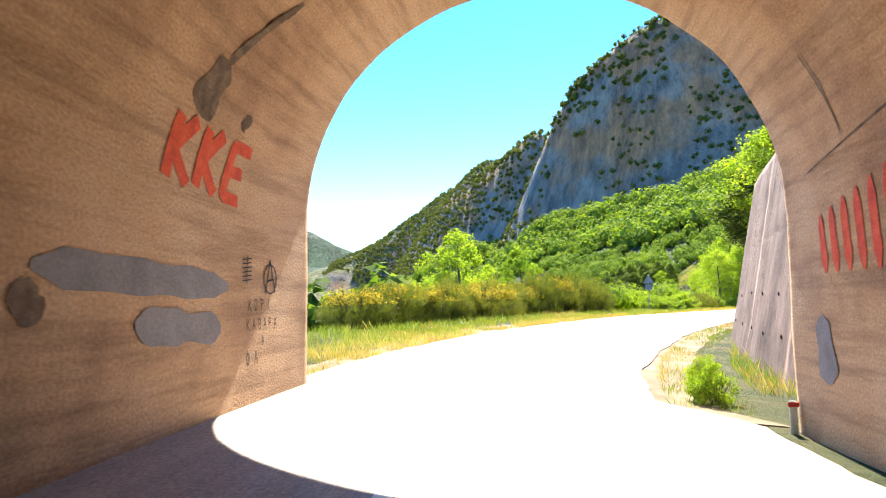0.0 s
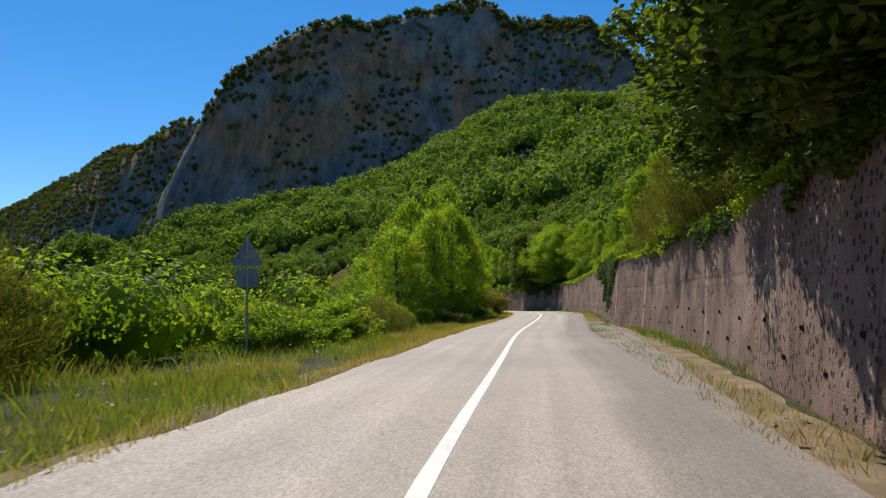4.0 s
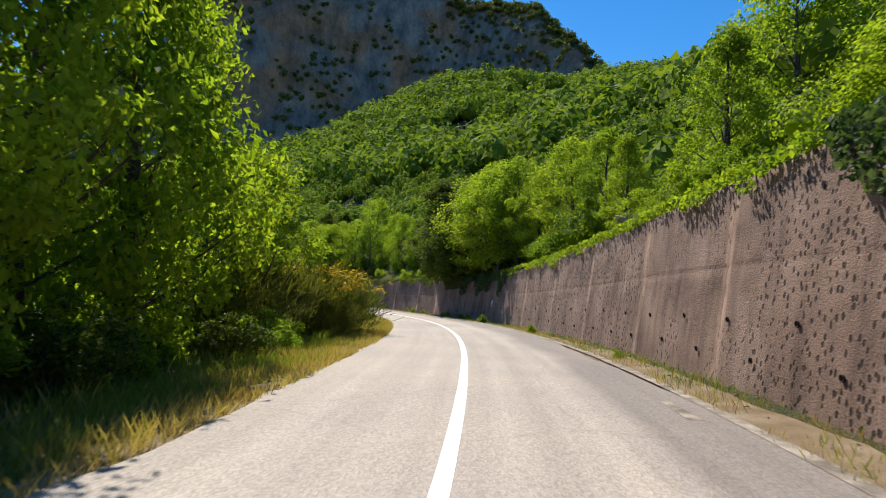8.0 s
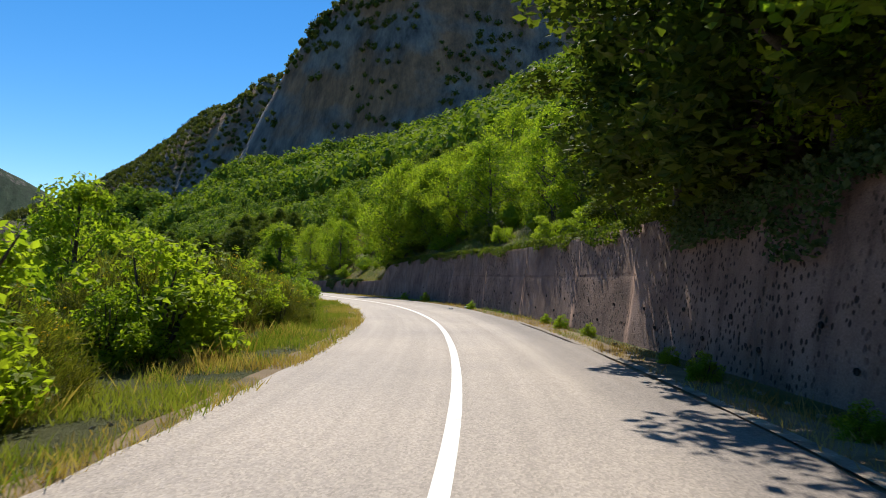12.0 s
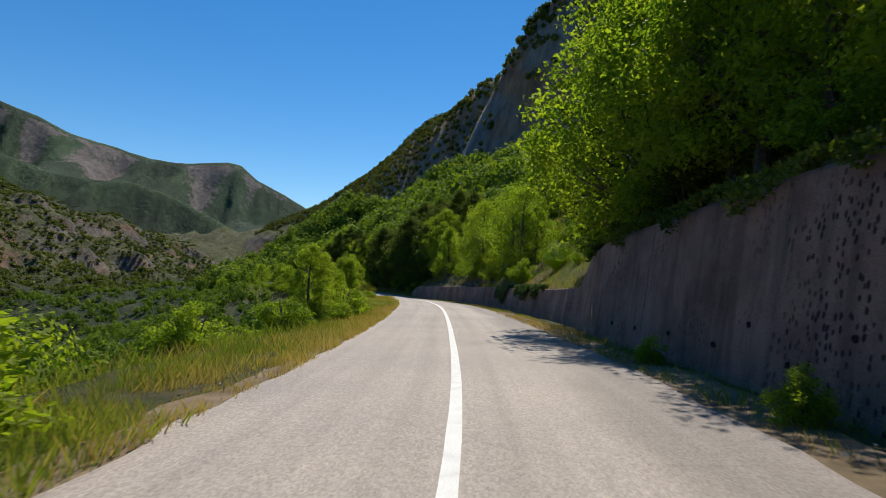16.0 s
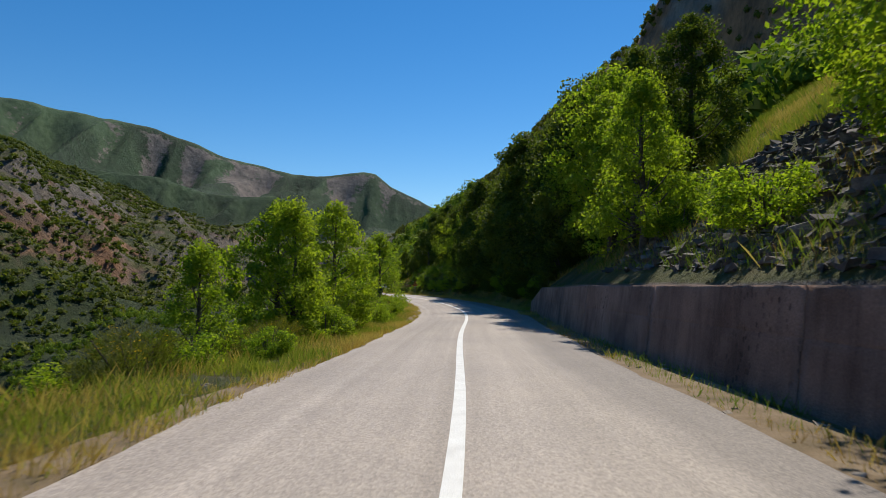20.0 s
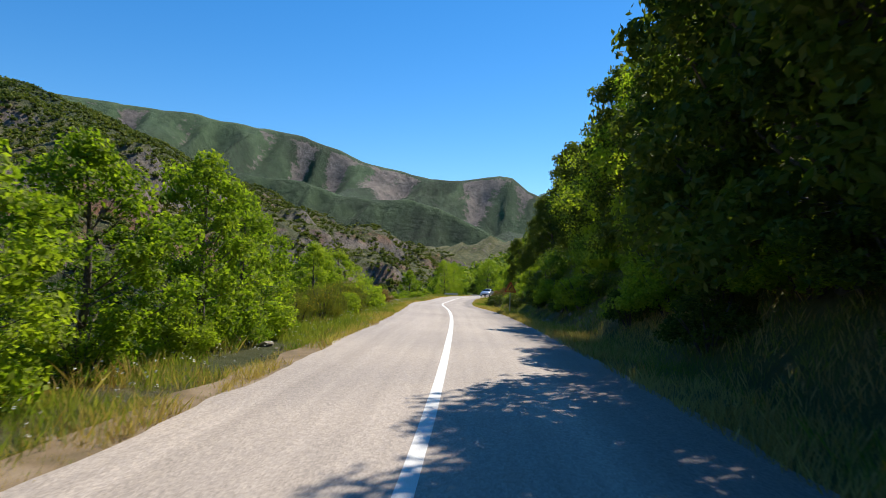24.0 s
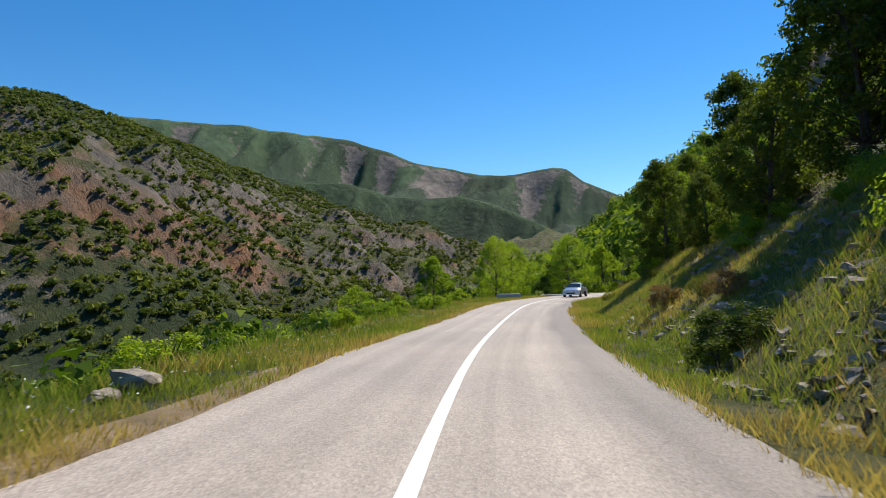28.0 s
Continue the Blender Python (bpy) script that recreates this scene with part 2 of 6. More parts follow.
def land(x, y, s=None, u=None):
    """Height of the land with its relief; follows the road's verges near the road."""
    x, y = np.asarray(x, float), np.asarray(y, float)
    if s is None:
        s, u = nearest(x, y)
    far = lie(x, y)
    rough = sstep(30, 160, np.abs(u))
    calm = 1 - 0.7 * sstep(800, 900, y)
    far = far + calm * rough * ((fbm(x / 90, y / 90, 0, 3, 5) - 0.5) * 34 + (fbm(x / 22, y / 22, 0, 9, 3) - 0.5) * 9)
    rock = (fbm(x / 38, y / 38, 0.3, 21, 4) - 0.55) * 34 * calm * sstep(120, 260, far) + np.abs(fbm(x / 58, y / 58, 0.7, 31, 4) - 0.5) * 88 * sstep(-150, -220, x) * sstep(150, 40, far)
    far = far + rock
    inside = (s > S0 + 2) & (s < S1 - 2) & (np.abs(u) < 50)
    d = -u - 3.05
    start = np.interp(s, [0, 40, 70, 120, 170, 200, 240, 300, 360, 420], [9.5, 8.5, 7.0, 6.0, 4.0, 3.0, 2.6, 2.4, 3.0, 6.0])
    steep = np.interp(s, [0, 60, 120, 170, 220, 300, 400], [0.30, 0.35, 0.42, 0.5, 0.55, 0.55, 0.4])
    left = bank(s, u) - 0.07 - 0.03 * np.clip(d, 0, 3) - steep * np.clip(d - start, 0, 60) ** 1.02
    left = left + (fbm(x / 3.0, y / 3.0, 0, 5, 3) - 0.5) * 0.35 * sstep(0.3, 3, d)
    e = u - wall_u(s) - wall_back(s) + 0.23
    up = np.interp(s, [0, 60, 110, 150, 205, 240, 262, 285, 320, 350, 400, 450], [0.55, 0.5, 0.55, 0.5, 0.62, 0.75, 0.75, 0.8, 0.85, 0.8, 0.6, 0.25])
    wh = wall_h(s)
    right = bank(s, u) - 0.06 + np.where(e > 0, wh + up * np.clip(e, 0, 60), 0) + (fbm(x / 3.0, y / 3.0, 0, 6, 3) - 0.5) * 0.7 * sstep(0.3, 3, e)
    near_h = at(s, CZ) + np.where(u < 0, left, right)
    w = sstep(14, 46, np.abs(u))
    return np.where(inside, near_h * (1 - w) + far * w, far)


def on_land(s, u):
    p = place(s, u)
    return float(land(np.array([p[0]]), np.array([p[1]]), np.array([float(s)]), np.array([float(u)]))[0])

# ================= materials =================
def material(name, rough=0.8, metal=0.0):
    m = bpy.data.materials.new(name)
    m.use_nodes = True
    b = m.node_tree.nodes["Principled BSDF"]
    b.inputs["Roughness"].default_value, b.inputs["Metallic"].default_value = rough, metal
    return m, m.node_tree.nodes, m.node_tree.links, b


def nd(nodes, kind, **at_values):
    n = nodes.new(kind)
    for k, v in at_values.items():
        n.inputs[k.replace("_", " ")].default_value = v
    return n


def noise_of(nodes, links, vec, scale, detail=4.0, rough=0.55):
    n = nd(nodes, "ShaderNodeTexNoise", Scale=scale, Detail=detail, Roughness=rough)
    links.new(vec, n.inputs["Vector"])
    return n.outputs["Fac"]


def ramp(nodes, links, fac, *stops):
    r = nodes.new("ShaderNodeValToRGB")
    els = r.color_ramp.elements
    while len(els) < len(stops):
        els.new(0.5)
    for e, (p, c) in zip(els, stops):
        e.position, e.color = p, (*c, 1) if len(c) == 3 else c
    links.new(fac, r.inputs[0])
    return r.outputs[0]


def mixc(nodes, links, fac, a, b, mode="MIX"):
    n = nodes.new("ShaderNodeMix")
    n.data_type, n.blend_type = "RGBA", mode
    for sock, v in ((n.inputs[0], fac), (n.inputs[6], a), (n.inputs[7], b)):
        if isinstance(v, bpy.types.NodeSocket):
            links.new(v, sock)
        else:
            sock.default_value = v if isinstance(v, float) else (*v, 1)
    return n.outputs[2]


def bump(nodes, links, bsdf, height, strength=0.5, distance=0.02):
    n = nd(nodes, "ShaderNodeBump", Strength=strength, Distance=distance)
    links.new(height, n.inputs["Height"])
    links.new(n.outputs[0], bsdf.inputs["Normal"])


def spot_mat(name, base, dark, light, scale=6.0, fine=60.0, rough=0.85, bump_d=0.01, bump_s=0.6, space="Object"):
    m, n, l, b = material(name, rough)
    v = n.new("ShaderNodeTexCoord").outputs[space]
    c = ramp(n, l, noise_of(n, l, v, scale, 6), (0.3, dark), (0.5, base), (0.72, light))
    g = ramp(n, l, noise_of(n, l, v, fine, 3), (0.25, (0.72, 0.72, 0.72)), (0.75, (1.18, 1.18, 1.18)))
    l.new(mixc(n, l, 1.0, c, g, "MULTIPLY"), b.inputs["Base Color"])
    bump(n, l, b, noise_of(n, l, v, fine * 0.6, 5), bump_s, bump_d)
    return m


def leaf_mat(name, dark, mid, light, patch=0.25, through_light=0.35, rough=0.65, glow=(1.25, 1.35, 0.55)):
    """Foliage: colour varies from leaf to leaf and from clump to clump; light passes through."""
    m, n, l, b = material(name, rough)
    geo = n.new("ShaderNodeNewGeometry")
    pos = n.new("ShaderNodeTexCoord").outputs["Object"]
    rnd = geo.outputs["Random Per Island"]
    obr = n.new("ShaderNodeObjectInfo").outputs["Random"]
    big = noise_of(n, l, pos, patch, 2)
    mx = n.new("ShaderNodeMath")
    mx.operation = "MULTIPLY_ADD"
    l.new(rnd, mx.inputs[0])
    mx.inputs[1].default_value = 0.5
    l.new(big, mx.inputs[2])
    my = n.new("ShaderNodeMath")
    my.operation = "MULTIPLY_ADD"
    l.new(obr, my.inputs[0])
    my.inputs[1].default_value = 0.3
    l.new(mx.outputs[0], my.inputs[2])
    col = ramp(n, l, my.outputs[0], (0.35, dark), (0.7, mid), (1.0, light))
    l.new(col, b.inputs["Base Color"])
    tr = n.new("ShaderNodeBsdfTranslucent")
    l.new(mixc(n, l, 1.0, col, glow, "MULTIPLY"), tr.inputs["Color"])
    add = n.new("ShaderNodeMixShader")
    add.inputs[0].default_value = through_light
    l.new(b.outputs[0], add.inputs[1])
    l.new(tr.outputs[0], add.inputs[2])
    l.new(add.outputs[0], n["Material Output"].inputs["Surface"])
    b.inputs["Specular IOR Level"].default_value = 0.22
    return m


def asphalt_mat():
    m, n, l, b = material("worn_asphalt", 0.75)
    uv = n.new("ShaderNodeUVMap").outputs[0]
    pos = n.new("ShaderNodeTexCoord").outputs["Object"]
    sep = n.new("ShaderNodeSeparateXYZ")
    l.new(uv, sep.inputs[0])
    # long wear streaks along the wheel tracks
    mp = n.new("ShaderNodeMapping")
    mp.inputs["Scale"].default_value = (2.2, 0.035, 1)
    l.new(uv, mp.inputs[0])
    streak = noise_of(n, l, mp.outputs[0], 1.0, 3)
    blot = noise_of(n, l, pos, 0.22, 5)
    grain = nd(n, "ShaderNodeTexVoronoi", Scale=42.0)
    l.new(pos, grain.inputs["Vector"])
    fine = noise_of(n, l, pos, 180.0, 2)
    base = ramp(n, l, streak, (0.3, (0.298, 0.256, 0.224)), (0.6, (0.362, 0.313, 0.276)), (0.8, (0.408, 0.354, 0.313)))
    base = mixc(n, l, 1.0, base, ramp(n, l, blot, (0.3, (0.86, 0.86, 0.87)), (0.7, (1.12, 1.1, 1.07))), "MULTIPLY")
    edge = n.new("ShaderNodeMath")
    edge.operation = "ABSOLUTE"
    l.new(sep.outputs[0], edge.inputs[0])
    wav = n.new("ShaderNodeMath")
    wav.operation = "MULTIPLY_ADD"
    l.new(noise_of(n, l, pos, 0.12, 4), wav.inputs[0])
    wav.inputs[1].default_value = 1.6
    l.new(sep.outputs[0], wav.inputs[2])
    mr = nd(n, "ShaderNodeMapRange", From_Min=2.7, From_Max=3.3)
    l.new(wav.outputs[0], mr.inputs[0])
    rim = ramp(n, l, mr.outputs[0], (0.0, (1, 1, 1)), (1.0, (0.62, 0.62, 0.64)))
    base = mixc(n, l, 1.0, base, rim, "MULTIPLY")
    stone = ramp(n, l, grain.outputs["Color"], (0.1, (0.5, 0.48, 0.46)), (0.5, (1.0, 1.0, 1.0)), (0.9, (1.6, 1.57, 1.5)))
    base = mixc(n, l, 0.5, base, mixc(n, l, 1.0, base, stone, "MULTIPLY"))
    # thin dark cracks
    ck = nd(n, "ShaderNodeTexVoronoi", Scale=0.16)
    ck.feature = "DISTANCE_TO_EDGE"
    wob = n.new("ShaderNodeMixRGB")
    wob.inputs[0].default_value = 0.35
    nz = nd(n, "ShaderNodeTexNoise", Scale=1.3, Detail=5.0)
    l.new(pos, nz.inputs["Vector"])
    l.new(pos, wob.inputs[1])
    l.new(nz.outputs["Color"], wob.inputs[2])
    l.new(wob.outputs[0], ck.inputs["Vector"])
    crack = ramp(n, l, ck.outputs["Distance"], (0.0, (0.55, 0.53, 0.5)), (0.004, (1, 1, 1)))
    base = mixc(n, l, 0.22, base, mixc(n, l, 1.0, base, crack, "MULTIPLY"))
    l.new(base, b.inputs["Base Color"])
    l.new(ramp(n, l, fine, (0.3, (0.62, 0.62, 0.62)), (0.7, (0.9, 0.9, 0.9))), b.inputs["Roughness"])
    bump(n, l, b, grain.outputs["Distance"], 0.5, 0.006)
    return m


def concrete_mat(name, dark, mid, light, pits=True, streaks=(1.3, 0.22, 1), much=0.6):
    """Old cast concrete, pitted, with runs of dirt down its face."""
    m, n, l, b = material(name, 0.9)
    uv = n.new("ShaderNodeUVMap").outputs[0]
    pos = n.new("ShaderNodeTexCoord").outputs["Object"]
    blot = noise_of(n, l, uv, 0.45, 6, 0.62)
    col = ramp(n, l, blot, (0.32, dark), (0.5, mid), (0.7, light))
    if streaks:
        mp = n.new("ShaderNodeMapping")
        mp.inputs["Scale"].default_value = streaks
        l.new(uv, mp.inputs[0])
        run = ramp(n, l, noise_of(n, l, mp.outputs[0], 1.5, 5, 0.65), (0.36, (0.42, 0.38, 0.36)), (0.52, (1, 1, 1)), (0.75, (1.18, 1.15, 1.12)))
        col = mixc(n, l, much, col, mixc(n, l, 1.0, col, run, "MULTIPLY"))
    fine = noise_of(n, l, uv, 26.0, 4)
    col = mixc(n, l, 0.7, col, mixc(n, l, 1.0, col, ramp(n, l, fine, (0.3, (0.62, 0.6, 0.6)), (0.7, (1.3, 1.28, 1.25))), "MULTIPLY"))
    height = fine
    if pits:
        mp2 = n.new("ShaderNodeMapping")
        mp2.inputs["Scale"].default_value = (12.0, 8.5, 1)
        l.new(uv, mp2.inputs[0])
        dist = n.new("ShaderNodeMixRGB")
        dist.inputs[0].default_value = 0.34
        nz = nd(n, "ShaderNodeTexNoise", Scale=1.6, Detail=4.0)
        l.new(mp2.outputs[0], nz.inputs["Vector"])
        l.new(mp2.outputs[0], dist.inputs[1])
        l.new(nz.outputs["Color"], dist.inputs[2])
        vo = nd(n, "ShaderNodeTexVoronoi", Scale=1.0)
        l.new(dist.outputs[0], vo.inputs["Vector"])
        eaten = n.new("ShaderNodeAttribute")
        eaten.attribute_name = "pitted"
        much_pit = n.new("ShaderNodeMath")
        much_pit.operation = "ADD"
        l.new(eaten.outputs["Fac"], much_pit.inputs[0])
        l.new(noise_of(n, l, uv, 0.35, 5, 0.65), much_pit.inputs[1])
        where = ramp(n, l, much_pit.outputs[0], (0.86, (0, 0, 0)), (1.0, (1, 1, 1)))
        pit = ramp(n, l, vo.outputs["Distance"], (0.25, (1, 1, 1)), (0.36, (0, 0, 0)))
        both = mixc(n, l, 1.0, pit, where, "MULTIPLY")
        # the shade inside the pits is put into the colour as near-black brown
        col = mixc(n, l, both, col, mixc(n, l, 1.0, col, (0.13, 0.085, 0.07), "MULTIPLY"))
        sub = n.new("ShaderNodeMath")
        sub.operation = "SUBTRACT"
        l.new(fine, sub.inputs[0])
        l.new(both, sub.inputs[1])
        height = sub.outputs[0]
    l.new(col, b.inputs["Base Color"])
    bump(n, l, b, height, 0.8, 0.03)
    return m


def ground_mat():
    """Grass and earth near the road, scrub green farther up, bare rock where the land is steep."""
    m, n, l, b = material("hill_ground", 0.95)
    pos = n.new("ShaderNodeTexCoord").outputs["Object"]
    geo = n.new("ShaderNodeNewGeometry")
    sep = n.new("ShaderNodeSeparateXYZ")
    l.new(geo.outputs["Normal"], sep.inputs[0])
    grass = ramp(n, l, noise_of(n, l, pos, 0.5, 6), (0.3, (0.075, 0.10, 0.018)), (0.5, (0.14, 0.15, 0.03)), (0.7, (0.24, 0.19, 0.07)))
    scrub = ramp(n, l, noise_of(n, l, pos, 0.06, 8, 0.7), (0.3, (0.016, 0.032, 0.006)), (0.52, (0.036, 0.062, 0.011)), (0.7, (0.075, 0.09, 0.022)))
    ribs = n.new("ShaderNodeMapping")
    ribs.inputs["Scale"].default_value = (1.0, 1.0, 0.32)
    l.new(pos, ribs.inputs[0])
    rib = noise_of(n, l, ribs.outputs[0], 0.06, 12, 0.76)
    rock = ramp(n, l, rib, (0.34, (0.09, 0.092, 0.098)), (0.46, (0.20, 0.195, 0.19)), (0.58, (0.33, 0.30, 0.27)), (0.7, (0.45, 0.42, 0.39)))
    rust = ramp(n, l, noise_of(n, l, pos, 0.013, 4), (0.48, (1, 1, 1)), (0.6, (1.45, 0.86, 0.52)))
    rock = mixc(n, l, 1.0, rock, rust, "MULTIPLY")
    brown = n.new("ShaderNodeAttribute")
    brown.attribute_name = "crag"
    rock = mixc(n, l, brown.outputs["Fac"], rock, mixc(n, l, 1.0, rock, (0.7, 0.63, 0.55), "MULTIPLY"))
    steep = n.new("ShaderNodeMath")
    steep.operation = "MULTIPLY_ADD"
    l.new(noise_of(n, l, pos, 0.09, 6, 0.65), steep.inputs[0])
    steep.inputs[1].default_value = 0.55
    l.new(sep.outputs[2], steep.inputs[2])
    crag = n.new("ShaderNodeAttribute")
    crag.attribute_name = "crag"
    less = n.new("ShaderNodeMath")
    less.operation = "MULTIPLY_ADD"
    l.new(crag.outputs["Fac"], less.inputs[0])
    less.inputs[1].default_value = -0.19
    l.new(steep.outputs[0], less.inputs[2])
    isrock = ramp(n, l, less.outputs[0], (0.86, (1, 1, 1)), (0.97, (0, 0, 0)))
    at_uv = n.new("ShaderNodeAttribute")
    at_uv.attribute_name = "meadow"
    soil = mixc(n, l, at_uv.outputs["Fac"], scrub, grass)
    herbs = ramp(n, l, noise_of(n, l, pos, 0.11, 8, 0.7), (0.36, (0.045, 0.06, 0.013)), (0.52, (0.10, 0.105, 0.03)), (0.68, (0.19, 0.165, 0.075)))
    soil = mixc(n, l, crag.outputs["Fac"], soil, herbs)
    l.new(mixc(n, l, isrock, soil, rock), b.inputs["Base Color"])
    both = n.new("ShaderNodeMath")
    both.operation = "MULTIPLY_ADD"
    l.new(rib, both.inputs[0])
    both.inputs[1].default_value = 4.0
    l.new(noise_of(n, l, pos, 0.3, 10, 0.72), both.inputs[2])
    bump(n, l, b, both.outputs[0], 1.0, 2.6)
    return m


M_ASPHALT = asphalt_mat()
M_PAINT = spot_mat("white_road_paint", (0.74, 0.73, 0.70), (0.64, 0.63, 0.60), (0.8, 0.8, 0.78), 3.0, 120.0, 0.6, 0.002)
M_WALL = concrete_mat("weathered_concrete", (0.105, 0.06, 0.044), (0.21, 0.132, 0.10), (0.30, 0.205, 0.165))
M_TUNNEL = concrete_mat("tunnel_concrete", (0.37, 0.225, 0.13), (0.56, 0.37, 0.215), (0.63, 0.45, 0.29), pits=False, streaks=(2.6, 0.2, 1), much=0.5)
M_GROUND = ground_mat()
M_VERGE = spot_mat("dry_verge_soil", (0.19, 0.13, 0.07), (0.11, 0.08, 0.035), (0.28, 0.21, 0.135), 1.3, 40.0, 0.95, 0.02)
M_BARK = spot_mat("bark", (0.09, 0.072, 0.056), (0.045, 0.036, 0.028), (0.17, 0.145, 0.12), 5.0, 40.0, 0.95, 0.02)
M_LEAF = leaf_mat("tree_leaves", (0.06, 0.108, 0.011), (0.13, 0.205, 0.019), (0.255, 0.315, 0.032), through_light=0.6, glow=(1.6, 1.7, 0.6))
M_LEAF_B = leaf_mat("bright_leaves", (0.075, 0.125, 0.012), (0.145, 0.215, 0.018), (0.25, 0.31, 0.032), through_light=0.55, glow=(1.6, 1.7, 0.6))
# darker copy of the tree leaves; the shade of backlit crowns is in its colour
M_LEAF_SHADE = leaf_mat("shade_dark_leaves", (0.022, 0.04, 0.007), (0.05, 0.082, 0.012), (0.12, 0.15, 0.022), through_light=0.45)
M_FOREST = leaf_mat("forest_leaves", (0.036, 0.068, 0.008), (0.092, 0.152, 0.015), (0.225, 0.29, 0.034), 0.13, 0.34, 0.9)
M_SCRUB = leaf_mat("scrub_leaves", (0.03, 0.046, 0.008), (0.075, 0.094, 0.014), (0.15, 0.152, 0.028), 0.05, 0.34, 0.8)
M_HILL = leaf_mat("hillside_scrub", (0.034, 0.052, 0.008), (0.08, 0.108, 0.014), (0.17, 0.185, 0.03), 0.05, 0.36, 0.8)
M_BROOM = leaf_mat("broom_twigs", (0.045, 0.058, 0.010), (0.10, 0.115, 0.02), (0.19, 0.185, 0.035), through_light=0.4)
M_FLOWER = leaf_mat("yellow_flowers", (0.45, 0.27, 0.01), (0.62, 0.40, 0.015), (0.75, 0.52, 0.03), 0.5, 0.25)
M_IVY = leaf_mat("ivy_leaves", (0.016, 0.042, 0.012), (0.04, 0.078, 0.022), (0.10, 0.14, 0.06))
M_GRASS = leaf_mat("grass_blades", (0.06, 0.115, 0.015), (0.13, 0.19, 0.027), (0.25, 0.27, 0.055), 0.35, 0.45, 0.7)
M_DRY = leaf_mat("dry_grass", (0.22, 0.13, 0.045), (0.35, 0.225, 0.08), (0.48, 0.36, 0.15), 0.35, 0.4, 0.8)
M_DRYLEAF = leaf_mat("withered_leaves", (0.13, 0.075, 0.03), (0.22, 0.135, 0.06), (0.30, 0.2, 0.1), 0.5, 0.3, 0.8)
M_STONE = spot_mat("grey_limestone", (0.26, 0.215, 0.17), (0.12, 0.10, 0.08), (0.44, 0.385, 0.32), 2.5, 30.0, 0.9, 0.03)
# near-black colour paints the shade inside the shallow weep holes
M_HOLE_SHADE = spot_mat("weep_hole_shade", (0.02, 0.018, 0.016), (0.012, 0.011, 0.01), (0.035, 0.03, 0.028), 8, 50, 0.95)
M_STEEL = spot_mat("galvanised_steel", (0.34, 0.35, 0.36), (0.25, 0.26, 0.27), (0.45, 0.46, 0.47), 4.0, 50.0, 0.55, 0.001)
M_RED = spot_mat("red_paint", (0.55, 0.035, 0.02), (0.36, 0.03, 0.02), (0.62, 0.06, 0.035), 4.0, 40.0, 0.7, 0.002)


# ================= ground =================
def grid_faces(rows, cols):
    i = (np.arange(rows - 1)[:, None] * cols + np.arange(cols - 1)).ravel()
    return np.stack([i, i + 1, i + cols + 1, i + cols], 1)


def build_ground():
    us = np.array([-48, -43, -38, -34, -30, -27, -24, -21.5, -19, -17, -15, -13.2, -11.6, -10.2, -9, -8, -7.1, -6.3, -5.6, -5, -4.4, -3.9, -3.3, -2.8, 0, 3.1, 3.55])
    ue = np.array([-0.35, 0.54, 0.57, 0.9, 1.5, 2.3, 3.2, 4.2, 5.3, 6.6, 8, 9.6, 11.4, 13.4, 15.6, 18, 21, 24, 27.5, 31, 35, 39, 43])
    ss = np.arange(S0, S1 + 0.1, 1.0)
    wb = wall_back(ss)[:, None] - 0.78
    uu = np.concatenate([np.broadcast_to(us, (len(ss), len(us))), wall_u(ss)[:, None] + ue + np.where(ue > 0, wb, 0)], 1)
    s2 = np.broadcast_to(ss[:, None], uu.shape)
    p = place(s2.ravel(), uu.ravel())
    z = land(p[:, 0], p[:, 1], s2.ravel(), uu.ravel())
    flat = np.abs(uu.ravel()) < 2.9
    z = np.where(flat, at(s2.ravel(), CZ) + bank(s2.ravel(), uu.ravel()) - 0.12, z)
    near = np.c_[p[:, :2], z]
    nf = grid_faces(len(ss), uu.shape[1])[:, ::-1]
    step = np.r_[-4900, -3600, -2600, -1900, np.arange(-1500, -700, 40), np.arange(-700, 860, 8.0), np.arange(860, 1400, 40), 1900, 2600, 3600, 4900]
    stepy = np.r_[-4900, -3600, -2600, -1900, np.arange(-1500, -120, 60), np.arange(-120, 1080, 8.0), np.arange(1080, 1700, 20), 1900, 2600, 3600, 4900]
    gx, gy = (a.ravel() for a in np.meshgrid(step, stepy))
    s, u = nearest(gx, gy)
    out = land(np.clip(gx, -1500, 1400), np.clip(gy, -500, 1700), s, u)
    far_away = np.maximum(np.abs(gx), np.abs(gy)) > 1850
    out = np.where(far_away, 20 + 0 * out, out)
    inside = (np.abs(u) < 42) & (s > S0 + 3) & (s < S1 - 3)
    out = np.where(inside, out - 3.0, out)
    gf = grid_faces(len(stepy), len(step))
    gf = gf[~inside[gf].all(1)]
    verts = np.r_[near, np.c_[gx, gy, out]]
    me = mesh_of("ground", verts, np.r_[nf, gf + len(near)], [M_GROUND], smooth=True)
    meadow = np.r_[sstep(30, 8, np.abs(uu.ravel())), np.zeros(len(gx))]
    me.attributes.new("meadow", "FLOAT", "POINT").data.foreach_set("value", meadow.astype(np.float32))
    crag = np.r_[np.zeros(len(near)), sstep(-150, -210, gx) * sstep(150, 70, out)]
    me.attributes.new("crag", "FLOAT", "POINT").data.foreach_set("value", crag.astype(np.float32))
    return thing("ground", "grassy verges, wooded slopes and rocky mountainsides", "ground", kind="structure", data=me)


build_ground()


def right_edge(s):
    """How much wider than usual the asphalt is towards the wall."""
    return np.interp(s, [10.6, 12.5, 34, 40, 50, 57, 63, 72, 80, 88], [1.35, 0, 0, 0.2, 0.45, 0.95, 1.5, 2.0, 1.4, 0.1])


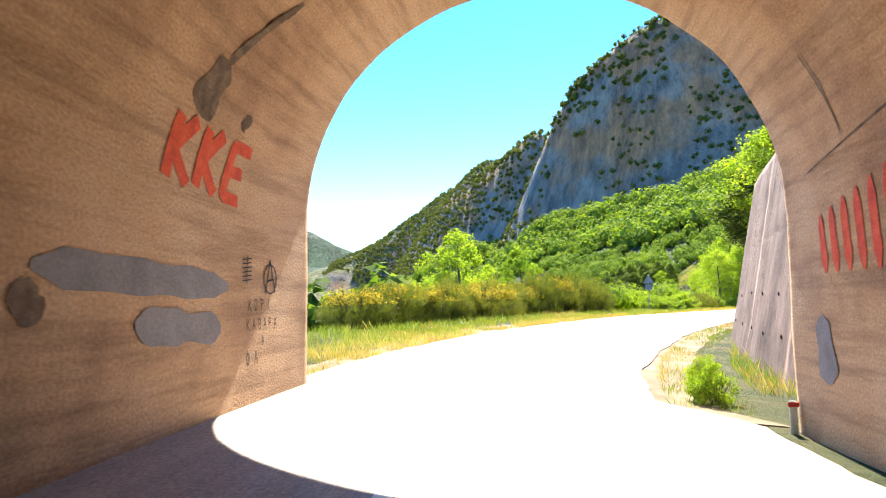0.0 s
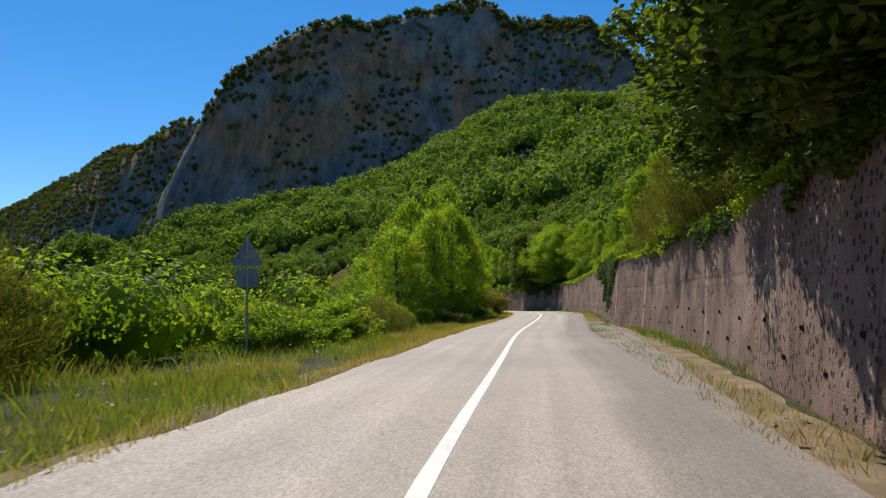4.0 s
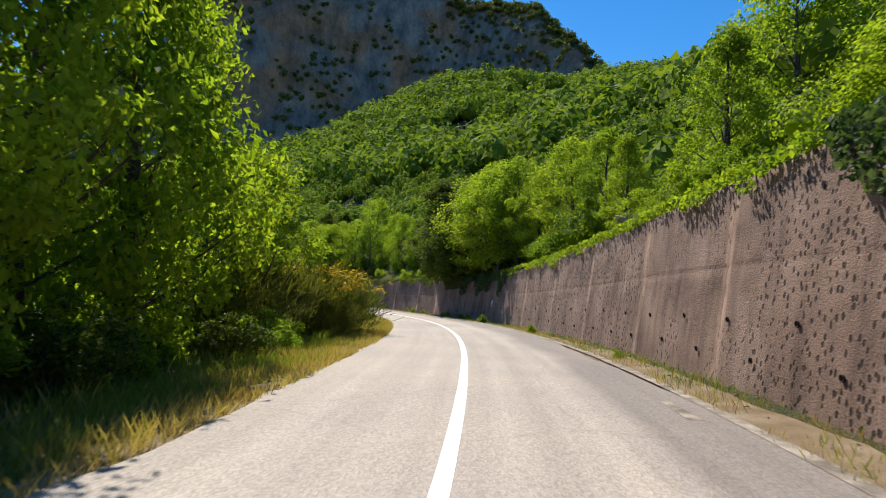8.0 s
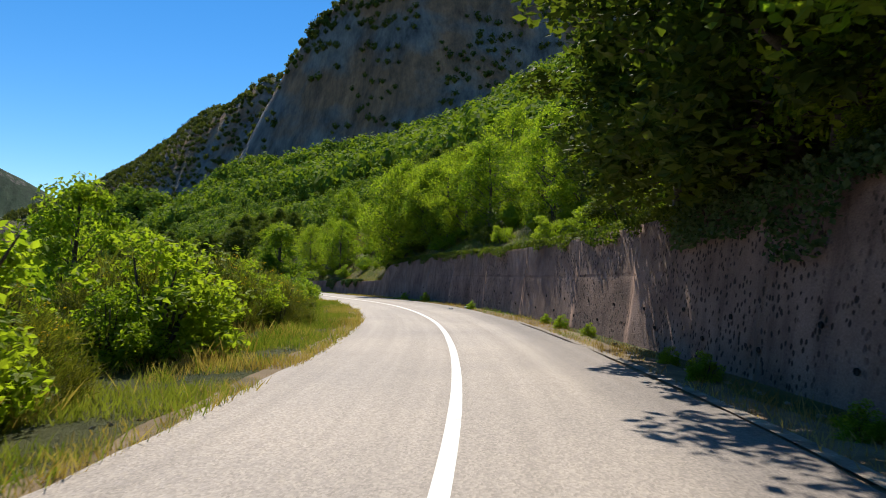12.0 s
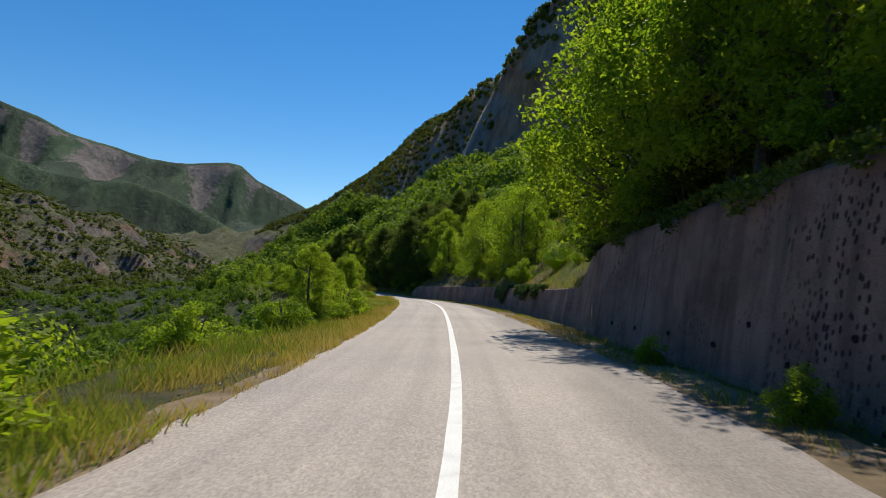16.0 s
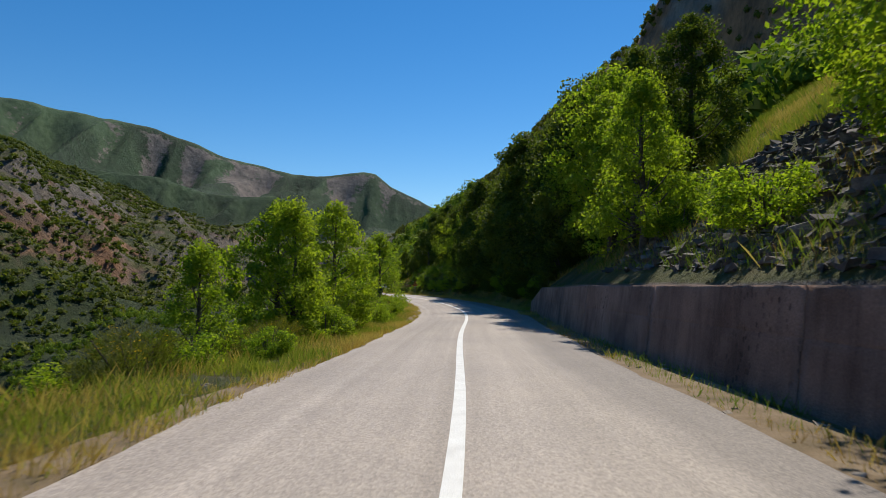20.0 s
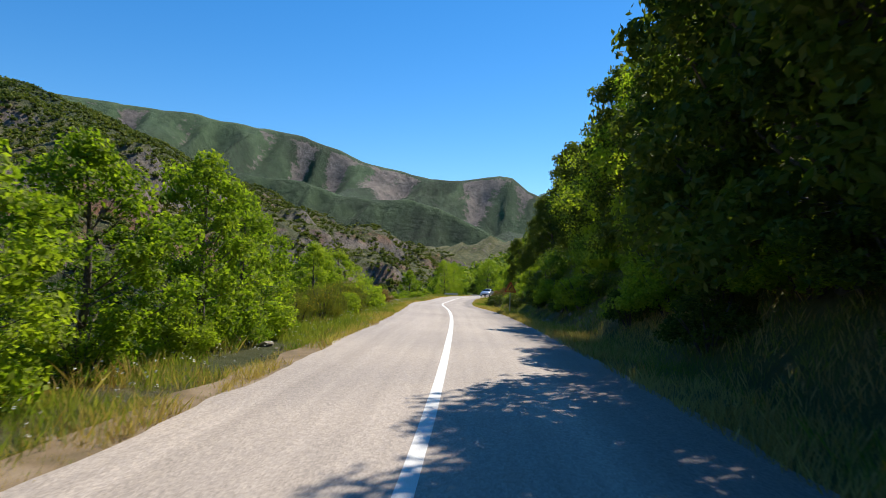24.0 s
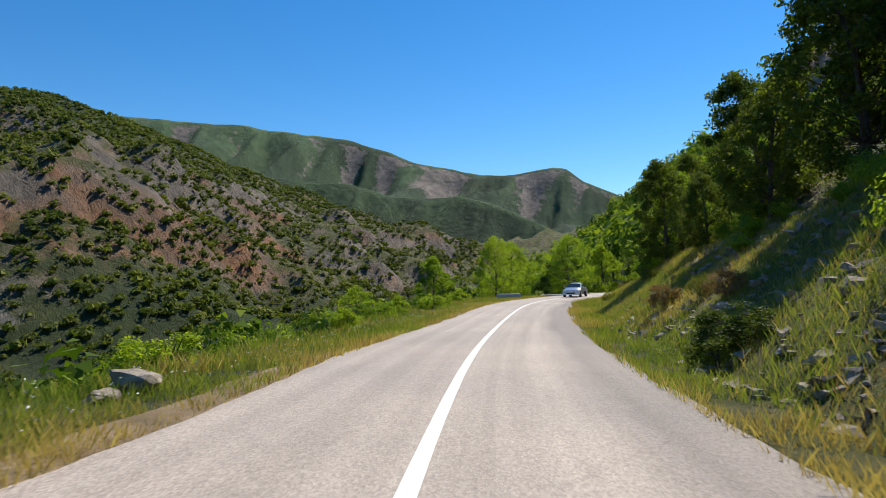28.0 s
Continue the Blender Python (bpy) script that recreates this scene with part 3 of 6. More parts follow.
def ribbon(name, s0, s1, ds, us, z, mat, uvx=1.0, jitter=0.0, seed=0, swell=0.0):
    """A strip that follows the road, with its own uv in metres."""
    ss = np.arange(s0, s1 + ds / 2, ds)
    uu = np.broadcast_to(np.asarray(us, float), (len(ss), len(us))).copy()
    uu[:, -1] += right_edge(ss) * min(1.0, swell)
    uu[:, -2] += right_edge(ss) * swell * 0.9
    if swell > 1:
        uu[:, :] += right_edge(ss)[:, None] * 0.9
        uu[:, -2] -= right_edge(ss) * swell * 0.9
        uu[:, -1] -= right_edge(ss) * 1.0
    if jitter:
        for col in (0, -1):
            uu[:, col] += (fbm(ss / 1.4, 0 * ss + col * 9.1, 0, 40 + seed, 3) - 0.5) * jitter + (fbm(ss / 9, 0 * ss + col * 3.7, 0, 44 + seed, 2) - 0.5) * jitter
    s2 = np.broadcast_to(ss[:, None], uu.shape).ravel()
    u2 = uu.ravel()
    p = place(s2, u2)
    p[:, 2] += bank(s2, u2) + z
    me = mesh_of(name, p, grid_faces(len(ss), len(us))[:, ::-1], [mat], smooth=True)
    uv = me.uv_layers.new(name="UVMap")
    li = np.empty(len(me.loops), np.int32)
    me.loops.foreach_get("vertex_index", li)
    uv.data.foreach_set("uv", np.c_[u2, s2][li].astype(np.float32).ravel())
    return me


thing("road", "pale worn asphalt two-lane road with ragged edges", "road", kind="structure", data=ribbon("road", S0 + 4, S1 - 6, 0.5, [-2.98, -2.5, -1.5, -0.4, 0, 0.4, 1.5, 2.6, 3.35], 0.0, M_ASPHALT, jitter=0.34, swell=1.0))
thing("verge_soil", "bare reddish soil and gravel along the road edge", "verge", kind="structure", data=ribbon("verge_soil", S0 + 4, S1 - 6, 0.5, [-3.55, -3.3, -3.05, -2.7], -0.028, M_VERGE, jitter=0.45, seed=2))
thing("shoulder_soil", "dry soil strip with litter at the wall foot", "verge", kind="structure", data=ribbon("shoulder_soil", 11, 284, 0.5, [3.1, 3.5, 4.0, 4.4], -0.03, M_VERGE, jitter=0.5, seed=3, swell=2.0))
thing("centre_line", "solid white painted centre line, slightly worn", "road marking", kind="structure", data=ribbon("centre_line", 2, S1 - 6, 0.5, [-0.085, 0.085], 0.004, M_PAINT, jitter=0.012))


# ================= far ranges =================
def far_mat(name, green, rock, scree):
    """Woods and pasture in several greens; broken stone where the slope is torn open."""
    m, n, l, b = material(name, 0.95)
    pos = n.new("ShaderNodeTexCoord").outputs["Object"]
    wood = ramp(n, l, noise_of(n, l, pos, 0.045, 10, 0.78), (0.34, tuple(c * 0.45 for c in green)), (0.52, green), (0.68, tuple(c * 1.6 for c in green)))
    turf = ramp(n, l, noise_of(n, l, pos, 0.02, 9, 0.7), (0.35, tuple(c * 1.5 for c in green)), (0.62, (green[0] * 3.2, green[1] * 2.5, green[2] * 2.6)))
    high = n.new("ShaderNodeAttribute")
    high.attribute_name = "pasture"
    plant_col = mixc(n, l, high.outputs["Fac"], wood, turf)
    stone = ramp(n, l, noise_of(n, l, pos, 0.03, 10, 0.75), (0.36, rock), (0.52, scree), (0.66, tuple(c * 1.35 for c in scree)))
    torn = n.new("ShaderNodeAttribute")
    torn.attribute_name = "torn"
    mx = n.new("ShaderNodeMath")
    mx.operation = "ADD"
    l.new(torn.outputs["Fac"], mx.inputs[0])
    l.new(noise_of(n, l, pos, 0.026, 10, 0.78), mx.inputs[1])
    l.new(mixc(n, l, ramp(n, l, mx.outputs[0], (0.87, (0, 0, 0)), (0.97, (1, 1, 1))), plant_col, stone), b.inputs["Base Color"])
    bump(n, l, b, noise_of(n, l, pos, 0.04, 10, 0.76), 1.0, 20.0)
    return m


def far_range(name, label, eye, rows, depth, mat, seed, relief, foot=-40.0, bare=1.0):
    """A mountain range: its skyline as bearing, rise and distance from a standpoint; spurs and gullies run down towards the valley."""
    az, el, dist = (np.array(c, float) for c in zip(*rows))
    cols, rows_n = 420, 110
    a0 = np.linspace(az[0], az[-1], cols)
    a, e, d = np.radians(a0), np.radians(np.interp(a0, az, el)), np.interp(a0, az, dist)
    w = np.linspace(-0.2, 1, rows_n)[:, None]
    c = np.clip(w, 0, 1)
    run = a * 2900.0                                  # metres along the range
    slant = run + c * depth * 0.35 + (fbm(run / 500, c * 3, 0, seed + 1, 3) - 0.5) * 260 * c
    spur = 1 - np.abs(fbm(slant / 430, c * 0.7, 0, seed, 2) - 0.5) * 4.2
    rill = 1 - np.abs(fbm(slant / 120, c * 1.6, 0, seed + 5, 3) - 0.5) * 3.4
    dd = d - w * depth + spur * 130 * sstep(0.03, 0.5, c)
    x, y = eye[0] + np.sin(a) * dd, eye[1] + np.cos(a) * dd
    top = d * np.tan(e) + 1.6
    fall = np.where(w > 0, 1 - 0.55 * c ** 0.85 - 0.45 * c ** 1.6, 1 + w * 1.6)
    z = foot + (top - foot) * fall + relief * (spur - 0.95) * 1.5 * sstep(0.0, 0.25, c) * (1 - c) + relief * (rill - 0.95) * 0.45 * sstep(0.0, 0.1, c) * (1.05 - c)
    z = z + (fbm(x / 60, y / 60, 0, seed + 3, 4) - 0.5) * relief * 0.07
    me = mesh_of(name, np.stack([x, y, z], -1).reshape(-1, 3), grid_faces(rows_n, cols), [mat], smooth=True)
    torn = bare * (0.56 - 0.5 * rill * sstep(0.0, 0.06, c)) * sstep(0.0, 0.03, c) * sstep(0.42, 0.1, c) * (0.45 + 0.75 * sstep(0.3, 0.6, fbm(run / 300, c * 0 + 0.5, 0, seed + 9, 2) + 0 * c))
    me.attributes.new("torn", "FLOAT", "POINT").data.foreach_set("value", torn.ravel().astype(np.float32))
    past = sstep(0.3, 0.04, c + 0 * a) * sstep(0.3, 0.6, fbm(run / 260 + 9, c * 4, 0, seed + 12, 3))
    me.attributes.new("pasture", "FLOAT", "POINT").data.foreach_set("value", past.ravel().astype(np.float32))
    return thing(name, label, "mountain", kind="structure", data=me)


# the far green is cooled slightly: a little distance haze painted into its base colour
M_FAR = far_mat("far_range", (0.024, 0.055, 0.021), (0.10, 0.092, 0.085), (0.22, 0.18, 0.155))
M_MID = far_mat("mid_ridge", (0.019, 0.045, 0.014), (0.09, 0.085, 0.07), (0.18, 0.15, 0.12))
far_range("backdrop_peak", "faint mountain at the far end of the valley", (60, 200, 0),
          [(-16, 2, 6400), (-12, 4.6, 6300), (-10, 5.3, 6200), (-6.8, 5.3, 6200), (-4.8, 5.2, 6200), (-3.3, 4.5, 6200), (4, 3.4, 6300), (20, 2, 6400)], 1800, M_FAR, 91, 130, bare=0.4)
far_range("backdrop_range", "distant green mountain range with pale scree gullies", (60, 200, 0),
          [(-85, 12, 2700), (-62, 13.2, 2750), (-52, 13.2, 2800), (-47, 13.1, 2830), (-45, 13.1, 2850), (-43.5, 12.8, 2870), (-39, 12.4, 2880), (-36.5, 12.1, 2900), (-33.5, 11.2, 2900), (-31, 10.2, 2920), (-27.5, 9.5, 2950), (-25, 8.95, 2930), (-23, 8.85, 2900), (-21, 9.1, 2900), (-19, 9.4, 2900), (-17.8, 9.2, 2900), (-16.4, 8.1, 2930), (-14, 6.95, 2960), (-12, 5.9, 2980), (-9, 4.6, 3000), (-6, 2.6, 3050), (0, 1.5, 3050), (12, 1.4, 3050), (30, 1, 3000)], 1400, M_FAR, 51, 150)
far_range("backdrop_ridge", "wooded green ridge across the valley", (60, 200, 0),
          [(-80, 8.4, 1600), (-55, 8.8, 1600), (-44, 8.7, 1650), (-41.2, 8.5, 1690), (-38.4, 8.2, 1700), (-35.6, 8.1, 1700), (-31.8, 7.0, 1700), (-28.9, 6.8, 1710), (-26.3, 7.0, 1710), (-23.7, 6.3, 1710), (-20.9, 5.0, 1720), (-17.7, 3.5, 1720), (-15, 2.7, 1720), (-10, 2.0, 1730), (2, 1.6, 1740)], 560, M_MID, 77, 62, foot=-10, bare=0.25)


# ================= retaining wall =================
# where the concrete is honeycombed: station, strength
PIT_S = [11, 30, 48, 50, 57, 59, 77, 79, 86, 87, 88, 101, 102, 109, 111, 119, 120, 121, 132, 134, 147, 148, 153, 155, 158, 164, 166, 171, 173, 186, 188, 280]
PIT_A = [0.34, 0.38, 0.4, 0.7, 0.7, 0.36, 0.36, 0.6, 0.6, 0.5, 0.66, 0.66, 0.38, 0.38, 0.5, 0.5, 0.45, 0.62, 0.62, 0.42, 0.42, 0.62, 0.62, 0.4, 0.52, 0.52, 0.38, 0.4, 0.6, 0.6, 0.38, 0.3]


def wall_panel(s0, s1, seed):
    """One cast bay of the wall: leaning face with pits and a pour joint, coping, back and ends."""
    ss = np.linspace(s0 + 0.004, s1 - 0.004, max(4, int((s1 - s0) / 0.22)))
    fz = np.r_[np.linspace(-0.35, 0.55, 16)[:-1], [0.545, 0.56, 0.575], np.linspace(0.59, 1.0, 11)]
    h = wall_h(ss)
    zz = np.where(fz[None] < 0, fz[None], fz[None] * h[:, None])
    S = np.broadcast_to(ss[:, None], zz.shape)
    bulge = (fbm(S / 0.5, zz / 0.35, 0.5, 60, 3) - 0.5) * 0.05 + (fbm(S / 3, zz / 2, 0.5, 63, 2) - 0.5) * 0.08
    groove = np.where(np.abs(fz - 0.56) < 0.004, 0.016, 0.0)[None]
    proud = (hash3(np.int64(seed), np.int64(3), np.int64(5), 2) - 0.5) * 0.01
    U = wall_u(ss)[:, None] + lean(ss)[:, None] * zz + bulge + groove + proud
    top_u = np.stack([U[:, -1] + 0.03, wall_u(ss) + wall_back(ss), wall_u(ss) + wall_back(ss)], 1)
    top_z = np.stack([h + 0.0, h + 0.0, h * 0 - 0.3], 1) + (fbm(ss / 1.1, ss * 0, 0.5, 66, 2) - 0.5)[:, None] * np.array([0.05, 0.05, 0])
    U = np.concatenate([U, top_u], 1)
    zz = np.concatenate([zz, top_z], 1)
    S2 = np.broadcast_to(ss[:, None], U.shape)
    p = place(S2.ravel(), U.ravel(), 0)
    p[:, 2] += zz.ravel() + bank(S2.ravel(), np.minimum(U.ravel(), 4.8))
    f = grid_faces(len(ss), U.shape[1])
    n = U.shape[1]
    ends = []
    for row in (0, (len(ss) - 1) * n):
        for j in range(1, n - 2):
            ends.append([row + n - 1, row + j - 1, row + j, row + n - 2])
    f = np.r_[f, np.array(ends)]
    me = mesh_of("wall_panel", p, f, [M_WALL], smooth=True)
    me.polygons.foreach_set("use_smooth", np.arange(len(f)) < len(f) - len(ends))
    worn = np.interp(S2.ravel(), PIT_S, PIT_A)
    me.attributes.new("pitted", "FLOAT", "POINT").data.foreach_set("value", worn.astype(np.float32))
    uv = me.uv_layers.new(name="UVMap")
    li = np.empty(len(me.loops), np.int32)
    me.loops.foreach_get("vertex_index", li)
    uv.data.foreach_set("uv", np.c_[S2.ravel() + seed * 13.7, zz.ravel()][li].astype(np.float32).ravel())
    return me


def weep_mesh():
    bm = bmesh.new()
    n = 14
    rings = [(0.055, 0.0), (0.053, -0.03), (0.042, -0.025), (0.038, -0.01)]
    loops = []
    for r, y in rings:
        loops.append([bm.verts.new((r * math.cos(2 * math.pi * i / n), y, r * math.sin(2 * math.pi * i / n))) for i in range(n)])
    for a, b in zip(loops, loops[1:]):
        for i in range(n):
            bm.faces.new((a[i], a[(i + 1) % n], b[(i + 1) % n], b[i]))
    bm.faces.new(loops[-1])
    return mesh_bm("weep_hole", bm, M_HOLE_SHADE)


def build_wall():
    wall = thing("wall_retaining", "long weathered pitted concrete retaining wall with dark stains", "retaining wall", kind="structure")
    cuts = [11.0]
    k = 0
    while cuts[-1] < 279:
        cuts.append(min(280.0, cuts[-1] + (6.4, 7.2, 5.9, 6.8)[k % 4]))
        k += 1
    for i, (a, b) in enumerate(zip(cuts, cuts[1:])):
        part("wall_panel", wall_panel(a, b, i + 1), None, wall)
    hole = weep_mesh()
    r = np.random.default_rng(3)
    for s in np.arange(16, 200, 2.6):
        for zf in ((0.14, 0.3) if s < 190 else (0.16,)):
            ss = s + r.uniform(-0.25, 0.25) + (1.3 if zf > 0.2 else 0)
            z = zf * float(wall_h(ss)) + r.uniform(-0.06, 0.06)
            p = place(ss, float(wall_u(ss)) + float(lean(ss)) * z - 0.015)
            m = Matrix.Translation((p[0], p[1], p[2] + z + float(bank(ss, 4.8)))) @ Matrix.Rotation(-float(at(ss, HV)) - math.pi / 2, 4, "Z")
            part("weep_hole", hole, None, wall, "", m)
    return wall


build_wall()
thing("kerb_drain", "cracked concrete drain edge along the wall foot", "kerb", kind="structure", data=ribbon("kerb_drain", 90, 165, 0.5, [3.5, 3.53, 3.7, 3.73], 0.006, M_STONE, jitter=0.05, seed=5))


# ================= tunnel mouth =================
T_C, T_R, T_SPRING = 1.26, 3.92, 2.98


def tunnel_section(grow):
    """Outline of the bore, from the left foot over the crown to the right foot."""
    pts = [(T_C - T_R - grow, z) for z in np.linspace(-0.5, T_SPRING, 25)]
    pts += [(T_C - (T_R + grow) * math.cos(a), T_SPRING + (T_R + grow) * math.sin(a)) for a in np.linspace(0, math.pi, 41)[1:-1]]
    pts += [(T_C + T_R + grow, z) for z in np.linspace(T_SPRING, -0.5, 25)]
    return np.array(pts)


def tunnel_bulge(run, s):
    """Unevenness of the lining at a length along its outline and a station."""
    return (fbm(run / 2.6, run * 0 + s / 2.6, 0, 84, 2) - 0.5) * 0.08


def build_tunnel():
    ss = np.r_[np.arange(-16, 0, 1.0), np.arange(0, TUNNEL_END, 0.15), TUNNEL_END]
    rows = []
    run = np.r_[0, np.cumsum(np.hypot(*np.diff(tunnel_section(0), axis=0).T))]
    uvs = []
    for s in ss:
        sec = tunnel_section(0.0)
        d = tunnel_bulge(run, s) + (fbm(run / 0.5, run * 0 + s / 0.5, 0, 81, 3) - 0.5) * 0.06 * sstep(5.2, 6.5, run) * sstep(17, 15, run)
        crack = sstep(0.02, 0.0, np.abs(fbm(run / 2.2, run * 0 + s / 2.2, 3, 88, 3) - 0.5)) * 0.06 * sstep(5.2, 6.0, run) * sstep(16.5, 15.5, run)
        nx, nz = sec[:, 0] - T_C, np.maximum(sec[:, 1] - T_SPRING, 0)
        ln = np.hypot(nx, nz)
        sec = sec + np.stack([nx / ln, nz / ln], 1) * (d + crack)[:, None]
        rows.append(sec)
        uvs.append(np.c_[run, np.full(len(run), s)])
    allr = rows + [tunnel_section(0.06), tunnel_section(0.9), tunnel_section(0.95)]
    sall = list(ss) + [TUNNEL_END + 0.05, TUNNEL_END + 0.05, -16]
    uvs += [np.c_[run, np.full(len(run), TUNNEL_END + k)] for k in (0.1, 1.0, 12.0)]
    v, n = [], len(run)
    for s, sec in zip(sall, allr):
        p = place(np.full(n, s), sec[:, 0])
        p[:, 2] += sec[:, 1]
        v.append(p)
    me = mesh_of("tunnel", np.concatenate(v), grid_faces(len(allr), n), [M_TUNNEL], smooth=True)
    uv = me.uv_layers.new(name="UVMap")
    li = np.empty(len(me.loops), np.int32)
    me.loops.foreach_get("vertex_index", li)
    uv.data.foreach_set("uv", np.concatenate(uvs)[li].astype(np.float32).ravel())
    return thing("tunnel", "rough ochre concrete road tunnel with arched mouth and graffiti", "tunnel", kind="structure", data=me)


tunnel = build_tunnel()


# ================= trees and shrubs =================
def leaf_cards(centres, radius, per, size, r, up=0.35, long=1.5, squash=0.75):
    """Leaves round cluster centres: diamonds with a fold, as vertices and faces."""
    c = np.repeat(centres, per, 0)
    rad = np.repeat(np.broadcast_to(radius, len(centres)), per)[:, None]
    d = r.normal(size=c.shape)
    d /= np.linalg.norm(d, axis=1)[:, None]
    off = d * rad * (r.random(len(c))[:, None] ** 0.45)
    off[:, 2] *= squash
    c = c + off
    n = d * 0.6 + r.normal(size=c.shape) * 0.7
    n[:, 2] += up
    n /= np.linalg.norm(n, axis=1)[:, None]
    a = np.cross(n, r.normal(size=c.shape))
    a /= np.linalg.norm(a, axis=1)[:, None]
    b = np.cross(n, a)
    sz = (size * r.uniform(0.6, 1.35, len(c)))[:, None]
    v = np.stack([c - a * sz * long * 0.5, c + b * sz * 0.42 + n * sz * 0.1, c + a * sz * long * 0.5, c - b * sz * 0.42 + n * sz * 0.1], 1).reshape(-1, 3)
    return v, np.arange(len(v)).reshape(-1, 4)


def limb_mesh(paths, sides=6):
    """Tapered, bent limbs: each a list of (place, radius)."""
    vs, fs = [], []
    base = 0
    for path in paths:
        for p, r in path:
            for i in range(sides):
                a = 2 * math.pi * i / sides
                vs.append((p[0] + r * math.cos(a), p[1] + r * math.sin(a), p[2]))
        for k in range(len(path) - 1):
            for i in range(sides):
                j = (i + 1) % sides
                fs.append((base + k * sides + i, base + k * sides + j, base + (k + 1) * sides + j, base + (k + 1) * sides + i))
        base += len(path) * sides
    return np.array(vs), np.array(fs)


def make_tree(seed, height, spread, low, leaf, clusters, per, mat, form="round"):
    """Meshes of a tree: trunk with limbs, and a crown of leaves in clumps with gaps."""
    r = np.random.default_rng(seed)
    lean = r.normal(size=2) * 0.05 * height
    def spine(f):
        return np.array([lean[0] * f * f + 0.12 * math.sin(f * 5 + seed), lean[1] * f * f + 0.1 * math.cos(f * 4 + seed), height * f])
    tr = 0.022 * height + 0.03
    paths = [[(spine(f) - np.array([0, 0, 0.3 if f == 0 else 0]), tr * (1.25 if f == 0 else 1) * (1 - 0.92 * f)) for f in np.linspace(0, 0.95, 10)]]
    cs, rad = [], []
    for i in range(clusters):
        f = low + (1 - low) * (i + r.random()) / clusters
        if form == "cone":
            w = spread * (1.05 - (f - low) / (1 - low)) ** 0.8
        else:
            g = (f - low) / (1 - low)
            w = spread * (math.sin(math.pi * min(1, 0.16 + 0.86 * g)) ** 0.6)
        a = i * 2.4 + r.uniform(-0.5, 0.5)
        q = w * (0.35 + 0.65 * r.random() ** 0.6) * (0.75 + 0.5 * vnoise(math.cos(a) * 1.3 + 5, math.sin(a) * 1.3 + 5, f * 3, seed))
        p = spine(f) + np.array([math.cos(a) * q, math.sin(a) * q, r.uniform(-0.3, 0.3)])
        cs.append(p)
        rad.append(spread * r.uniform(0.16, 0.31))
        if i % 2 == 0 or clusters < 30:
            root = spine(max(0.12, f - 0.12 - 0.1 * r.random()))
            mid = (root * 0.5 + p * 0.5) + np.array([0, 0, -0.12])
            rr = tr * 0.42 * (1.1 - f)
            paths.append([(root, rr + 0.01), (mid, rr * 0.65 + 0.008), (p, 0.008)])
    v, f = limb_mesh(paths)
    trunk = mesh_of("trunk", v, f, [M_BARK], smooth=True)
    v, f = leaf_cards(np.array(cs), np.array(rad), per, leaf, r)
    return trunk, mesh_of("crown", v, f, [mat])


TREES = {
    "plane": (make_tree(1, 9.0, 3.6, 0.10, 0.135, 84, 130, M_LEAF), "broad-leaved green tree with dense layered foliage", "tree"),
    "bright": (make_tree(2, 8.0, 2.9, 0.10, 0.13, 66, 190, M_LEAF_B), "fresh light-green young plane tree", "tree"),
    "dark": (make_tree(3, 10.0, 3.3, 0.03, 0.145, 100, 200, M_LEAF_SHADE), "tall dense leafy tree, its dark green deepened by painted shade", "tree"),
    "slim": (make_tree(4, 8.5, 2.9, 0.05, 0.12, 64, 160, M_LEAF_B, "cone"), "slender light-green tree with tiered branches", "tree"),
    "open": (make_tree(5, 7.0, 2.7, 0.18, 0.12, 44, 180, M_LEAF), "small open-crowned green tree", "tree"),
}
_first = {}


def plant(kind, s, u, height, yaw=0.0, lift=None, group="roadside trees", wide=1.0):
    """A tree of that kind, standing on the land."""
    (trunk, crown), label, cat = TREES[kind]
    own = {"plane": 9.0, "bright": 8.0, "dark": 10.0, "slim": 8.5, "open": 7.0}[kind]
    if 12 < s < 279 and u > float(wall_u(s)) - 0.3:
        u = max(u, float(wall_u(s) + wall_back(s)) + 0.25)
    p = place(s, u)
    z = on_land(s, u) if lift is None else lift
    k = height / own
    m = Matrix.Translation((p[0], p[1], z - 0.05)) @ Matrix.Rotation(yaw, 4, "Z") @ Matrix.Diagonal((k * wide, k * wide, k, 1))
    if kind not in _first:
        ob = thing("tree", label, cat, None, group)
        part("trunk", trunk, None, ob)
        part("crown", crown, None, ob)
        _first[kind] = ob
        ob.matrix_basis = m
        return ob
    ob = _first[kind].copy()
    scene.collection.objects.link(ob)
    for c in _first[kind].children:
        cc = c.copy()
        scene.collection.objects.link(cc)
        cc.parent = ob
    ob.matrix_basis = m
    return tagged(ob, group=group)


